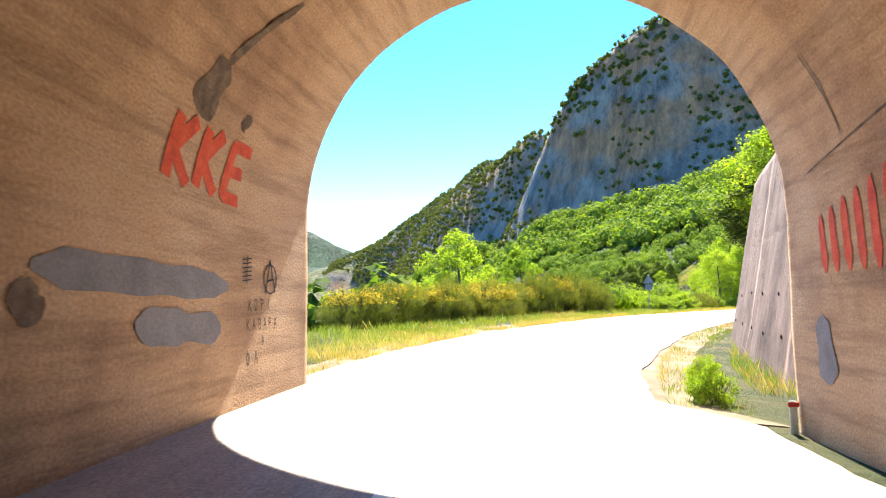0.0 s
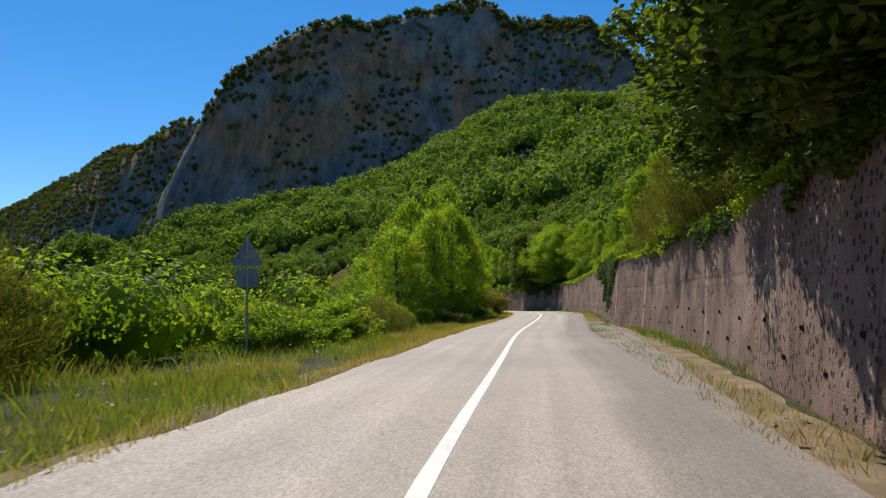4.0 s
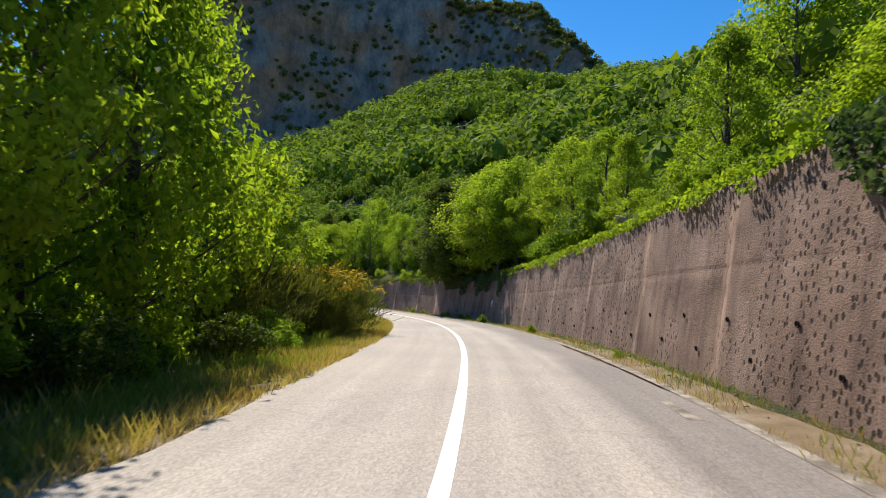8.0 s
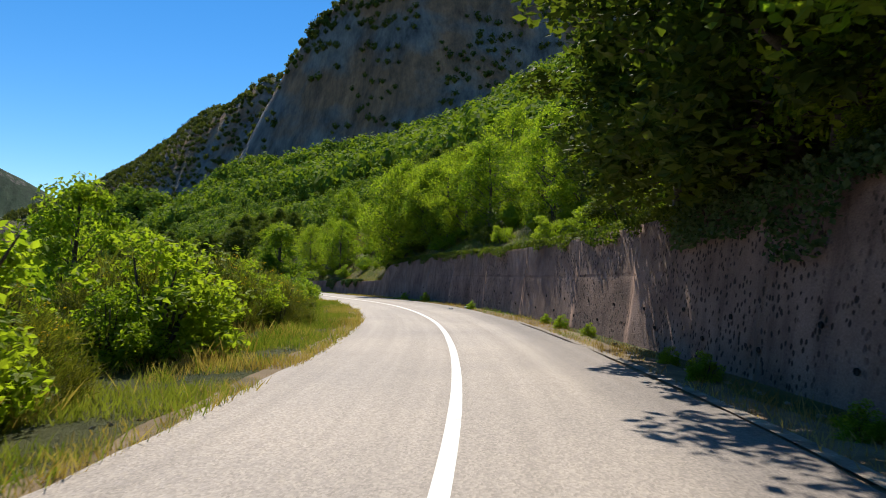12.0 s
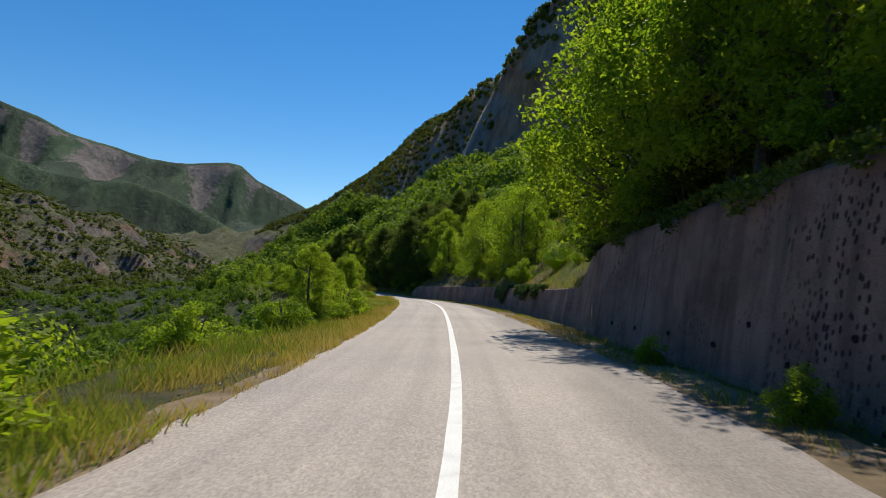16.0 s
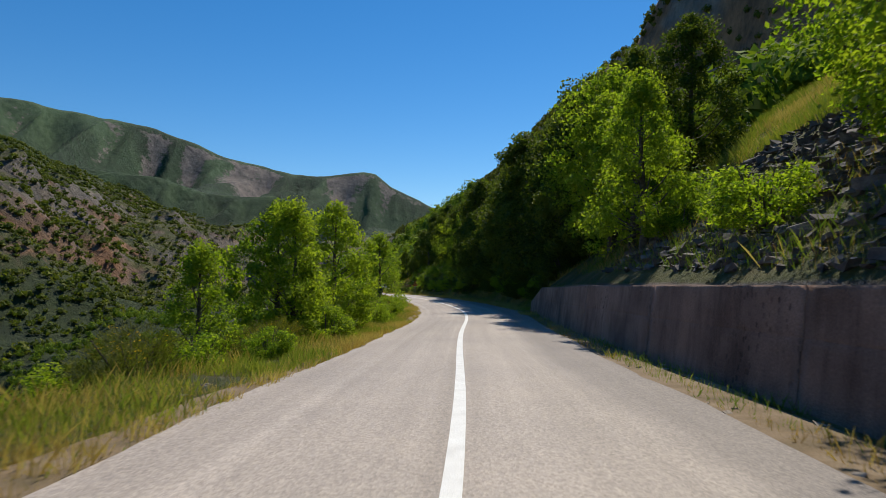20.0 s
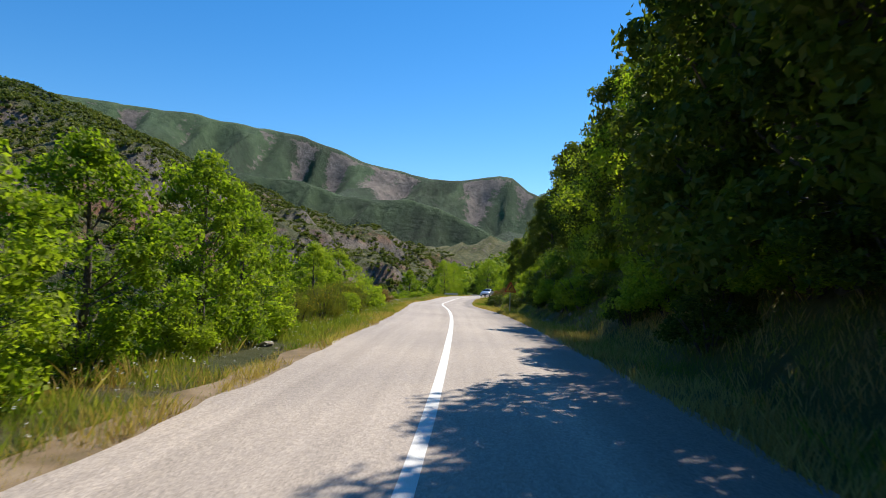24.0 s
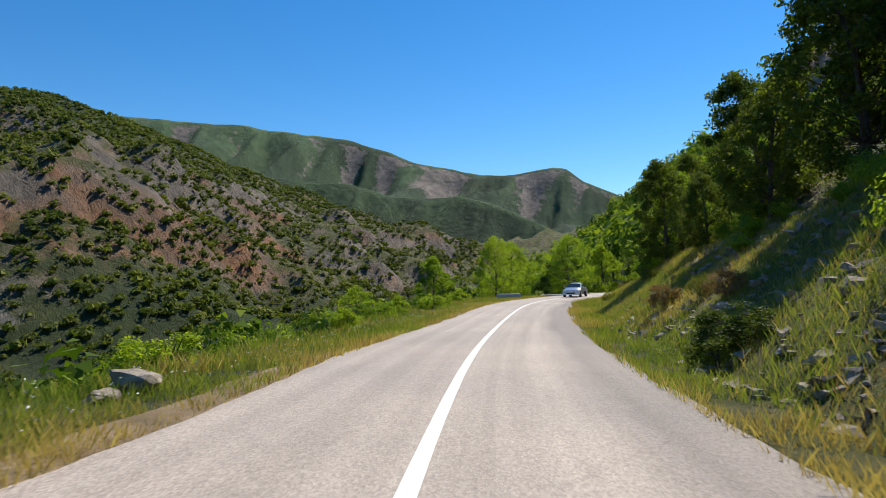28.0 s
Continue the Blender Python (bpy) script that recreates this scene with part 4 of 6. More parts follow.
def make_shrub(seed, kind):
    """Meshes of a shrub one metre high: stems, foliage and, for broom, flowers."""
    r = np.random.default_rng(seed)
    paths = []
    for i in range(9):
        a, q = r.uniform(0, 6.28), r.uniform(0.15, 0.5)
        tip = np.array([math.cos(a) * q, math.sin(a) * q, r.uniform(0.55, 0.9)])
        paths.append([(np.array([tip[0] * 0.15, tip[1] * 0.15, -0.1]), 0.02), (tip * [0.6, 0.6, 0.55], 0.013), (tip, 0.005)])
    v, f = limb_mesh(paths, 5)
    stems = mesh_of("woody_base", v, f, [M_BARK], smooth=True)
    flowers = None
    if kind.startswith("broom"):
        n = 64
        a, q, h = r.uniform(0, 6.28, n), np.sqrt(r.random(n)) * 0.56, r.random(n)
        lump = 0.75 + 0.5 * vnoise(np.cos(a) * 1.5 + 9, np.sin(a) * 1.5 + 9, h, seed)
        c = np.stack([np.cos(a) * q * lump, np.sin(a) * q * lump, 0.12 + h * 0.76 * np.sqrt(np.clip(1.05 - (q / 0.62) ** 2, 0.05, 1))], 1)
        n = 64 * 120
        base = np.repeat(c, 120, 0) + r.normal(size=(n, 3)) * 0.06
        out = base * [1, 1, 0.3]
        out /= np.linalg.norm(out, axis=1)[:, None] + 0.1
        top = base + out * 0.03 + np.array([0, 0, 0.055]) * r.uniform(0.4, 1.3, (n, 1)) + r.normal(size=(n, 3)) * 0.03
        side = np.cross(top - base, r.normal(size=(n, 3)))
        side /= np.linalg.norm(side, axis=1)[:, None]
        w = 0.0032
        v = np.stack([base - side * w, base + side * w, top + side * w * 0.5, top - side * w * 0.5], 1).reshape(-1, 3)
        leaves = mesh_of("foliage", v, np.arange(len(v)).reshape(-1, 4), [M_BROOM])
        pick = r.random(n) < (0.5 if kind == "broom" else 0.03)
        pick &= (top[:, 2] > 0.58) & (vnoise(top[:, 0] * 4, top[:, 1] * 4, 0, 8) > 0.4)
        v, f = leaf_cards(top[pick], 0.035, 4, 0.016, r)
        flowers = mesh_of("blossom", v, f, [M_FLOWER])
    else:
        n = 46
        a, q, h = r.uniform(0, 6.28, n), np.sqrt(r.random(n)) * 0.56, r.random(n)
        lump = 0.7 + 0.6 * vnoise(np.cos(a) * 1.5 + 9, np.sin(a) * 1.5 + 9, h, seed)
        c = np.stack([np.cos(a) * q * lump, np.sin(a) * q * lump, 0.12 + h * 0.8 * np.sqrt(np.clip(1.05 - (q / 0.62) ** 2, 0.05, 1))], 1)
        v, f = leaf_cards(c, 0.17, 125, 0.036, r)
        leaves = mesh_of("foliage", v, f, [{"bush": M_LEAF, "bushy": M_LEAF_B, "dark": M_LEAF_SHADE, "dry": M_DRYLEAF}[kind]])
    return stems, leaves, flowers


SHRUBS = {
    "broom": (make_shrub(11, "broom"), "rounded broom shrub covered in yellow flowers", "shrub"),
    "broom_green": (make_shrub(12, "broom_green"), "olive-green broom shrub with few yellow flowers", "shrub"),
    "bush": (make_shrub(13, "bush"), "leafy green roadside bush", "bush"),
    "bushy": (make_shrub(14, "bushy"), "bright green leafy bush", "bush"),
    "dark": (make_shrub(15, "dark"), "dark green tangled bush", "bush"),
    "dry": (make_shrub(16, "dry"), "withered brown shrub among green bushes", "bush"),
}
_firsts = {}


FAR_SCRUB = []


def shrub(kind, s, u, height, wide=1.0, yaw=0.0, lift=None, group="roadside shrubs"):
    (stems, leaves, flowers), label, cat = SHRUBS[kind]
    if 12 < s < 279 and u > float(wall_u(s)) - 0.2:
        u = max(u, float(wall_u(s) + wall_back(s)) + 0.1)
    p = place(s, u)
    z = on_land(s, u) if lift is None else lift
    m = Matrix.Translation((p[0], p[1], z - 0.04)) @ Matrix.Rotation(yaw, 4, "Z") @ Matrix.Diagonal((height * wide, height * wide, height, 1))
    ob = thing("shrub" if kind.startswith("broom") else "bush", label, cat, m, group)
    part("woody_base", stems, None, ob)
    part("foliage", leaves, None, ob)
    if flowers:
        part("blossom", flowers, None, ob)
    return ob

R2 = random.Random(5)


def yaw_any():
    return R2.uniform(0, 6.28)


# left of the road: kind, station, offset, height, width
for k, s, u, h, *w in (
    ("open", 41, -14, 7.2), ("open", 46, -12, 5.6, 0.9), ("bright", 58, -19, 5.5), ("open", 66, -24, 6.0), ("bright", 50, -26, 8.0), ("plane", 74, -22, 6.0),
    ("plane", 89, -10.4, 7.6, 1.1), ("plane", 95.5, -10.9, 10.8, 0.75), ("plane", 99, -10, 9.5, 0.85), ("plane", 103, -9.2, 12.6, 0.8), ("plane", 100, -13, 9, 0.8), ("plane", 108.5, -10, 12, 0.75), ("bright", 112.5, -9.2, 7.0), ("bright", 117, -8.6, 7.4), ("plane", 92, -8.2, 8.6, 0.85), ("plane", 98.5, -7.9, 10, 0.75), ("plane", 105, -8.0, 10, 0.75),
    ("open", 128, -14, 6.5), ("bright", 133, -12.5, 7.0), ("open", 139, -16, 7), ("bright", 148, -12, 6.5), ("open", 156, -11, 6.0), ("slim", 160, -13, 6.5),
    ("slim", 182.5, -7.0, 5.6, 1.4), ("bright", 181.4, -7.8, 3.8, 1.2), ("bright", 180, -11.5, 3.6, 1.2), ("bright", 205, -6.0, 3.2), ("bright", 211, -6.5, 3.4),
    ("slim", 257, -7.6, 4.4), ("bright", 263, -7.2, 6.0), ("slim", 262, -6.2, 5.6), ("bright", 268, -6.0, 6.0), ("open", 273, -6.8, 4.6),
    ("bright", 283, -8.4, 3.4, 1.2), ("open", 288, -8.0, 3.4, 1.2), ("slim", 291.3, -6.0, 6.6, 1.15), ("bright", 299.5, -7.2, 3.6, 1.2), ("bright", 304, -6.2, 4.4, 1.1), ("bright", 308, -6.6, 4.8, 1.0), ("bright", 312, -6.0, 4.8), ("bright", 316, -6.4, 4.6), ("open", 321, -8.0, 4.4), ("bright", 330, -7.4, 4.4), ("bright", 334.5, -8.0, 4.6), ("open", 339, -7.4, 4.4), ("bright", 343.5, -8.2, 3.6),
    ("plane", 421, -10, 7.2), ("plane", 428, -13, 8.2), ("plane", 436, -11, 8.6), ("bright", 444, -13, 8.2), ("plane", 451, -10, 9.0), ("plane", 460, -12, 8.5), ("bright", 415, -14, 6.5), ("plane", 470, -9, 9.5), ("dark", 440, -18, 9), ("dark", 455, -20, 9), ("plane", 410, -20, 6.5),
):
    plant(k, s, u, h, yaw_any(), wide=w[0] if w else 1.0)

# above the wall and on the slope
for k, s, u, h, *w in (
    ("plane", 44, 6.6, 6.2, 1.3), ("dark", 47.5, 6.3, 7.6, 1.7), ("dark", 51, 6.3, 8.2, 1.6), ("dark", 54.5, 6.6, 8.4, 1.45), ("dark", 58, 7.0, 8.0, 1.3), ("dark", 49.2, 6.3, 7.6, 1.7), ("plane", 57, 7.4, 8.4), ("plane", 40, 11.5, 6), ("plane", 46, 8.6, 7.4), ("dark", 51.5, 8.4, 8.6), ("bright", 57, 9.4, 9.5), ("dark", 49, 13, 7.5), ("dark", 60, 12, 10), ("plane", 66, 11, 8), ("bright", 73, 9.5, 6.0),
    ("bright", 80, 11, 6.5), ("bright", 87, 12, 7), ("slim", 92, 13, 8), ("plane", 96, 15, 8), ("bright", 102, 9.5, 6.5), ("bright", 106, 12.5, 8.0), ("slim", 111, 8.4, 5.5), ("plane", 115, 13, 8), ("slim", 120, 8.0, 4.5), ("bright", 126, 9.0, 6), ("plane", 131, 8.6, 7.2), ("bright", 135.5, 7.8, 6.2),
    ("plane", 139, 7.4, 8.5), ("plane", 143, 7.0, 9.0), ("plane", 147, 8.2, 9.5), ("plane", 151, 7.2, 8.5), ("plane", 147.5, 6.6, 7.0), ("plane", 156, 10, 8), ("dark", 160, 12, 9), ("plane", 165, 9.5, 6.8), ("bright", 170, 8.8, 6.4), ("plane", 175, 9.4, 7.2), ("plane", 180, 11, 7), ("plane", 184, 8.6, 7.2), ("plane", 188, 8.2, 7.8), ("plane", 192, 8.0, 8.0), ("plane", 196, 7.8, 8.0), ("plane", 199.5, 7.8, 8.2), ("dark", 200, 11, 9), ("plane", 202.5, 7.0, 10), ("plane", 205, 7.4, 10.5), ("dark", 208, 9.5, 9), ("plane", 211, 11.5, 8.5), ("dark", 204, 11, 10), ("dark", 211.5, 9.2, 9.5), ("dark", 214.5, 10.8, 9), ("plane", 141, 6.5, 8.5, 1.2), ("plane", 145, 6.4, 9, 1.3), ("dark", 148, 6.4, 9.5, 1.4), ("dark", 151, 6.4, 9.5, 1.4), ("dark", 154.5, 6.4, 9.5, 1.4), ("plane", 194, 7.6, 8.0, 1.0), ("plane", 198, 7.6, 8.2, 1.0), ("plane", 246, 7.2, 8.0), ("plane", 190, 13, 9),
    ("bright", 207, 13, 6), ("open", 214, 15, 7), ("bright", 222, 11, 4.2), ("slim", 231, 14, 7), ("plane", 233.5, 8.0, 7.5), ("plane", 238.5, 8.4, 7.5, 1.1), ("bright", 236, 10, 4.6), ("open", 242, 16, 6),
    ("dark", 274, 12.5, 8.5), ("plane", 250.5, 8.8, 6.5), ("slim", 262, 6.6, 6.6), ("bright", 266.5, 7.4, 6.2), ("bright", 270, 7.2, 7.4), ("plane", 273, 8, 9), ("bright", 249, 14, 8), ("plane", 254, 17, 8.5), ("bright", 243, 11, 6.0),
    ("dark", 276, 7.4, 10.9, 1.0), ("dark", 280, 7.4, 10.9, 1.0), ("dark", 284, 7.4, 11.5, 1.1), ("dark", 288, 7.4, 11.5, 1.1), ("dark", 292, 7.4, 11.5, 1.1), ("dark", 296, 7.4, 11.5, 1.1), ("dark", 300, 7.4, 11.5, 1.1), ("dark", 304, 7.4, 10.9, 1.0), ("dark", 308, 7.4, 10.9, 1.0), ("dark", 312, 7.4, 10.9, 1.0), ("dark", 316, 8.2, 9.5), ("dark", 320, 9.6, 9), ("dark", 282, 13, 11), ("dark", 290, 13, 11), ("dark", 298, 13, 11), ("dark", 306, 13, 10),
    ("plane", 324, 9.4, 9), ("dark", 328, 9.6, 9), ("plane", 332.5, 9.8, 8.5), ("dark", 337, 10.2, 8.5), ("plane", 341.5, 10.6, 8), ("dark", 346, 11, 8.5), ("dark", 357, 15.0, 9.5), ("dark", 362, 14.6, 10.0), ("dark", 367, 14.6, 9.5), ("dark", 374, 12.8, 8.2), ("dark", 370.5, 14.8, 9), ("dark", 375.5, 15.5, 9), ("dark", 380, 11.6, 6.2), ("dark", 384, 12.6, 7), ("dark", 387, 10.6, 4), ("dark", 395, 9.8, 6.5), ("plane", 398, 11, 5.5), ("dark", 406, 13, 7), ("plane", 420, 16, 7),
):
    plant(k, s, u, h, yaw_any(), wide=w[0] if w else 1.0)

# shrubs: stretches of the verge with their kinds
STRETCHES = (
    (27, 52, -8.6, -12.5, 34, ("broom", "broom", "broom_green"), (1.9, 2.8)), (60.5, 70, -6.4, -8.2, 10, ("bushy", "bush", "bushy"), (1.2, 1.8)), (53, 72, -8.8, -14, 26, ("bushy", "bush"), (1.5, 2.4)),
    (62, 84, -6.4, -11, 20, ("bushy", "bush", "broom_green"), (1.1, 2.0)), (84, 112, -5.6, -8, 14, ("bush", "dark", "bush"), (1.0, 1.8)), (112, 122, -6.2, -9.5, 6, ("broom", "broom", "broom_green"), (2.8, 3.8)),
    (122, 165, -5.8, -9.5, 40, ("broom_green", "bush", "broom_green", "bushy"), (1.6, 2.9)), (168, 186, -5.8, -8.2, 20, ("bushy", "bush", "bushy"), (1.5, 2.4)), (165, 200, -6.2, -13, 30, ("bushy", "bush", "bushy"), (0.9, 1.8)), (200, 216, -4.9, -8, 10, ("bushy", "bush"), (1.0, 2.2)), (216, 236, -5.6, -9, 10, ("bushy", "bush"), (0.5, 1.0)),
    (232, 280, -4.9, -8.5, 34, ("bushy", "bush", "broom_green"), (0.9, 1.8)), (280, 318, -5.0, -8, 26, ("bush", "bushy"), (0.8, 1.7)), (318, 352, -5.2, -9, 34, ("broom_green", "bush", "bushy"), (1.1, 2.2)), (352, 412, -6.2, -12, 16, ("bushy", "bush"), (0.7, 1.4)),
    (30, 80, 6.8, 10, 20, ("bush", "bushy"), (1.0, 2.0)), (80, 136, 6.2, 11, 44, ("bushy", "bush", "bushy"), (0.8, 1.9)), (136, 204, 6.2, 10, 40, ("bush", "dark"), (0.9, 1.9)), (205, 262, 6.6, 15, 66, ("bushy", "bush", "bushy"), (0.8, 2.0)),
    (275, 318, 5.3, 8, 40, ("dark", "bush"), (1.0, 2.2)), (316, 352, 5.3, 12, 52, ("bush", "bushy", "dark"), (0.9, 2.0)), (350, 412, 5.2, 14, 46, ("bush", "dark", "dry", "broom_green"), (0.5, 1.5)),
)
for s0, s1, ua, ub, count, kinds, (h0, h1) in STRETCHES:
    for i in range(count):
        s, u = s0 + (s1 - s0) * (i + R2.random()) / count, R2.uniform(ua, ub)
        kind, h, w, turn = R2.choice(kinds), R2.uniform(h0, h1), R2.uniform(1.0, 1.5), yaw_any()
        if (u < -8.2 or u > 7.6) and not kind.startswith("broom"):
            FAR_SCRUB.append((s, u, h * 0.55 * w))
        else:
            shrub(kind, s, u, h, w, turn)
# broom hanging over the wall's edge, withered shrubs
for s, u, h, w in ((61.5, 7.4, 2.6, 1.2), (64, 7.2, 3.2, 1.1), (66.5, 7.0, 3.4, 1.1), (69, 6.9, 3.0, 1.2), (71.5, 6.7, 3.2, 1.1), (74.5, 6.5, 2.6, 1.2), (78, 6.2, 2.0, 1.3)):
    shrub("broom_green", s, u, h, w, yaw_any())
for s, u, h in ((276.5, -5.6, 1.4), (279.0, -6.2, 1.7), (281.5, -5.7, 1.3), (283.8, -6.4, 1.6), (286.0, -5.8, 1.1), (274.5, -6.3, 1.5)):
    shrub("dry", s, u, h, 1.1, yaw_any())
for k, s, u, h, w in (("dry", 349.5, -5.9, 1.9, 1.3), ("bushy", 352, -6.2, 1.7, 1.2), ("dry", 347, -6.6, 1.6, 1.2), ("bush", 344.5, -6.3, 1.5, 1.2), ("broom_green", 44, -9.4, 3.3, 1.0), ("broom", 46.5, -9.6, 3.2, 1.0), ("broom_green", 49, -9.2, 3.3, 1.0), ("broom_green", 51.5, -9, 3.0, 1.0)):
    shrub(k, s, u, h, w, yaw_any())
# small plants at the wall's foot
for s, u, h in ((121.8, 3.9, 0.55), (135.8, 3.9, 0.7), (142, 4.3, 0.6), (144.5, 4.4, 0.5), (148.5, 4.3, 0.6), (151, 4.6, 0.45), (173.9, 3.9, 0.6), (186, 4.2, 0.8), (192, 4.3, 0.7), (13, 4.4, 0.9), (16, 4.6, 0.8), (158, 4.7, 0.5), (161, 4.6, 0.6), (163.5, 4.7, 0.5), (108, 4.2, 0.3)):
    shrub("bushy", s, u, h, 0.9, yaw_any(), group="plants along the wall foot")


# ================= woods on the hills =================
def woods(name, label, pts, mat, per, size, seed, tall=1.15):
    """Many far trees as one mesh: x, y, z and crown radius a row."""
    r = np.random.default_rng(seed)
    n = len(pts)
    c = np.repeat(pts[:, :3], per, 0)
    rad = np.repeat(pts[:, 3], per)[:, None]
    d = r.normal(size=c.shape)
    d[:, 2] = np.abs(d[:, 2]) * 0.9 - 0.25
    d /= np.linalg.norm(d, axis=1)[:, None]
    lump = 0.72 + 0.5 * r.random(len(c))[:, None]
    c = c + d * rad * lump * [1, 1, tall] + np.array([0, 0, 1.0]) * rad * tall * 0.75
    nn = d + r.normal(size=c.shape) * 0.32
    nn /= np.linalg.norm(nn, axis=1)[:, None]
    a = np.cross(nn, r.normal(size=c.shape))
    a /= np.linalg.norm(a, axis=1)[:, None]
    b = np.cross(nn, a)
    sz = rad * size * r.uniform(0.6, 1.3, len(c))[:, None]
    v = np.stack([c - a * sz - b * sz * 0.35, c + b * sz, c + a * sz - b * sz * 0.35], 1).reshape(-1, 3)
    # a rough eight-sided lump added inside each crown to block light and deepen its shade
    oct_v = np.array([(1, 0, 0), (0, 1, 0), (-1, 0, 0), (0, -1, 0), (0, 0, 1), (0, 0, -0.9)], float)
    oct_f = np.array([(0, 1, 4), (1, 2, 4), (2, 3, 4), (3, 0, 4), (1, 0, 5), (2, 1, 5), (3, 2, 5), (0, 3, 5)])
    turn = r.uniform(0, 6.28, n)
    hv = oct_v[None] * (pts[:, 3] * 0.8)[:, None, None] * [1, 1, tall] * r.uniform(0.85, 1.1, (n, 6, 1))
    hx, hy = hv[..., 0] * np.cos(turn)[:, None] - hv[..., 1] * np.sin(turn)[:, None], hv[..., 0] * np.sin(turn)[:, None] + hv[..., 1] * np.cos(turn)[:, None]
    hv = np.stack([hx, hy, hv[..., 2]], -1) + (pts[:, :3] + np.array([0, 0, 1.0]) * pts[:, 3:4] * tall * 0.7)[:, None]
    hv = hv[:, oct_f].reshape(-1, 3)
    v = np.r_[v, hv]
    return thing(name, label, "woods", kind="stuff", data=mesh_of(name, v, np.arange(len(v)).reshape(-1, 3), [mat]))


def scatter(x0, x1, y0, y1, gap, seed):
    r = np.random.default_rng(seed)
    gx, gy = (a.ravel() for a in np.meshgrid(np.arange(x0, x1, gap), np.arange(y0, y1, gap)))
    return gx + r.uniform(-0.48, 0.48, len(gx)) * gap, gy + r.uniform(-0.48, 0.48, len(gx)) * gap


def slope_of(x, y):
    return np.hypot(lie(x + 4, y) - lie(x - 4, y), lie(x, y + 4) - lie(x, y - 4)) / 8


def grow(x, y, keep, r0, r1, seed):
    r = np.random.default_rng(seed)
    x, y = x[keep], y[keep]
    s, u = nearest(x, y)
    z = land(x, y, s, u)
    return np.c_[x, y, z, r.uniform(r0, r1, len(x))]


# near slope behind the roadside trees
x, y = scatter(-20, 240, -30, 470, 4.2, 1)
s, u = nearest(x, y)
keep = (u > 15) & (u < 70) & (s > 5) & (s < 640) & (fbm(x / 14, y / 14, 0, 71, 2) > 0.33)
keep &= ~((s > 352) & (s < 400) & (u < 26)) & ~((s > 244) & (s < 258) & (u < 24))
woods("hillside_trees", "dense broad-leaved woods on the slope above the road", grow(x, y, keep, 1.5, 3.0, 2), M_FOREST, 190, 0.17, 3)
# left below the road
x, y = scatter(-120, 110, 0, 600, 4.6, 4)
s, u = nearest(x, y)
keep = (u < -13) & (u > -190) & (s > 20) & (s < 640) & (fbm(x / 12, y / 12, 0, 72, 2) > 0.36)
keep &= ~((s > 205) & (s < 262) & (u > -15))
woods("valley_trees", "green scrub and trees on the valley slope", grow(x, y, keep, 0.9, 2.0, 5), M_FOREST, 110, 0.2, 6)
# the great wooded slope
x, y = scatter(-60, 480, -60, 900, 5.6, 7)
s, u = nearest(x, y)
zz = lie(x, y)
sl = slope_of(x, y)
keep = ((u > 66) | ((s > 470) & (np.abs(u) > 40))) & (sl < np.where(zz < 130, 1.3, 0.85)) & (zz < 215) & (fbm(x / 30, y / 30, 0, 73, 3) > 0.34)
woods("mountain_forest", "dense green forest covering the mountain slope", grow(x, y, keep, 2.2, 5.6, 8), M_FOREST, 84, 0.24, 9, 1.35)
# scrub on cliff ledges and ridges
x, y = scatter(-260, 640, 500, 1640, 7.0, 10)
sl = slope_of(x, y)
zz = lie(x, y)
keep = ((sl > 0.8) & (fbm(x / 35, y / 35, 0.5, 74, 3) > np.where((x < 110) | (y > 850) | (x > 455), 0.36, 0.52))) | ((sl <= 0.85) & (zz > 60) & (fbm(x / 30, y / 30, 0, 75, 2) > 0.4))
woods("cliff_scrub", "dark green scrub on the cliff ledges and ridge", grow(x, y, keep, 2.0, 4.0, 11), M_SCRUB, 30, 0.36, 12)
# opposite hillside
x, y = scatter(-760, -120, 150, 980, 4.4, 13)
zz = lie(x, y)
keep = fbm(x / 15, y / 15, 0.5, 76, 3) > np.where(zz > 75, 0.3, np.where(x > -200, 0.36, 0.44))
woods("opposite_scrub", "green scrub over the rocky hillside across the valley", grow(x, y, keep, 0.7, 2.7, 14), M_HILL, 18, 0.4, 15, 0.8)


_q = np.array(FAR_SCRUB)
_p = place(_q[:, 0], _q[:, 1])
woods("slope_scrub", "leafy green scrub on the slopes beside the road", np.c_[_p[:, :2], land(_p[:, 0], _p[:, 1], _q[:, 0], _q[:, 1]), _q[:, 2]], M_LEAF_B, 720, 0.062, 17, 1.0)


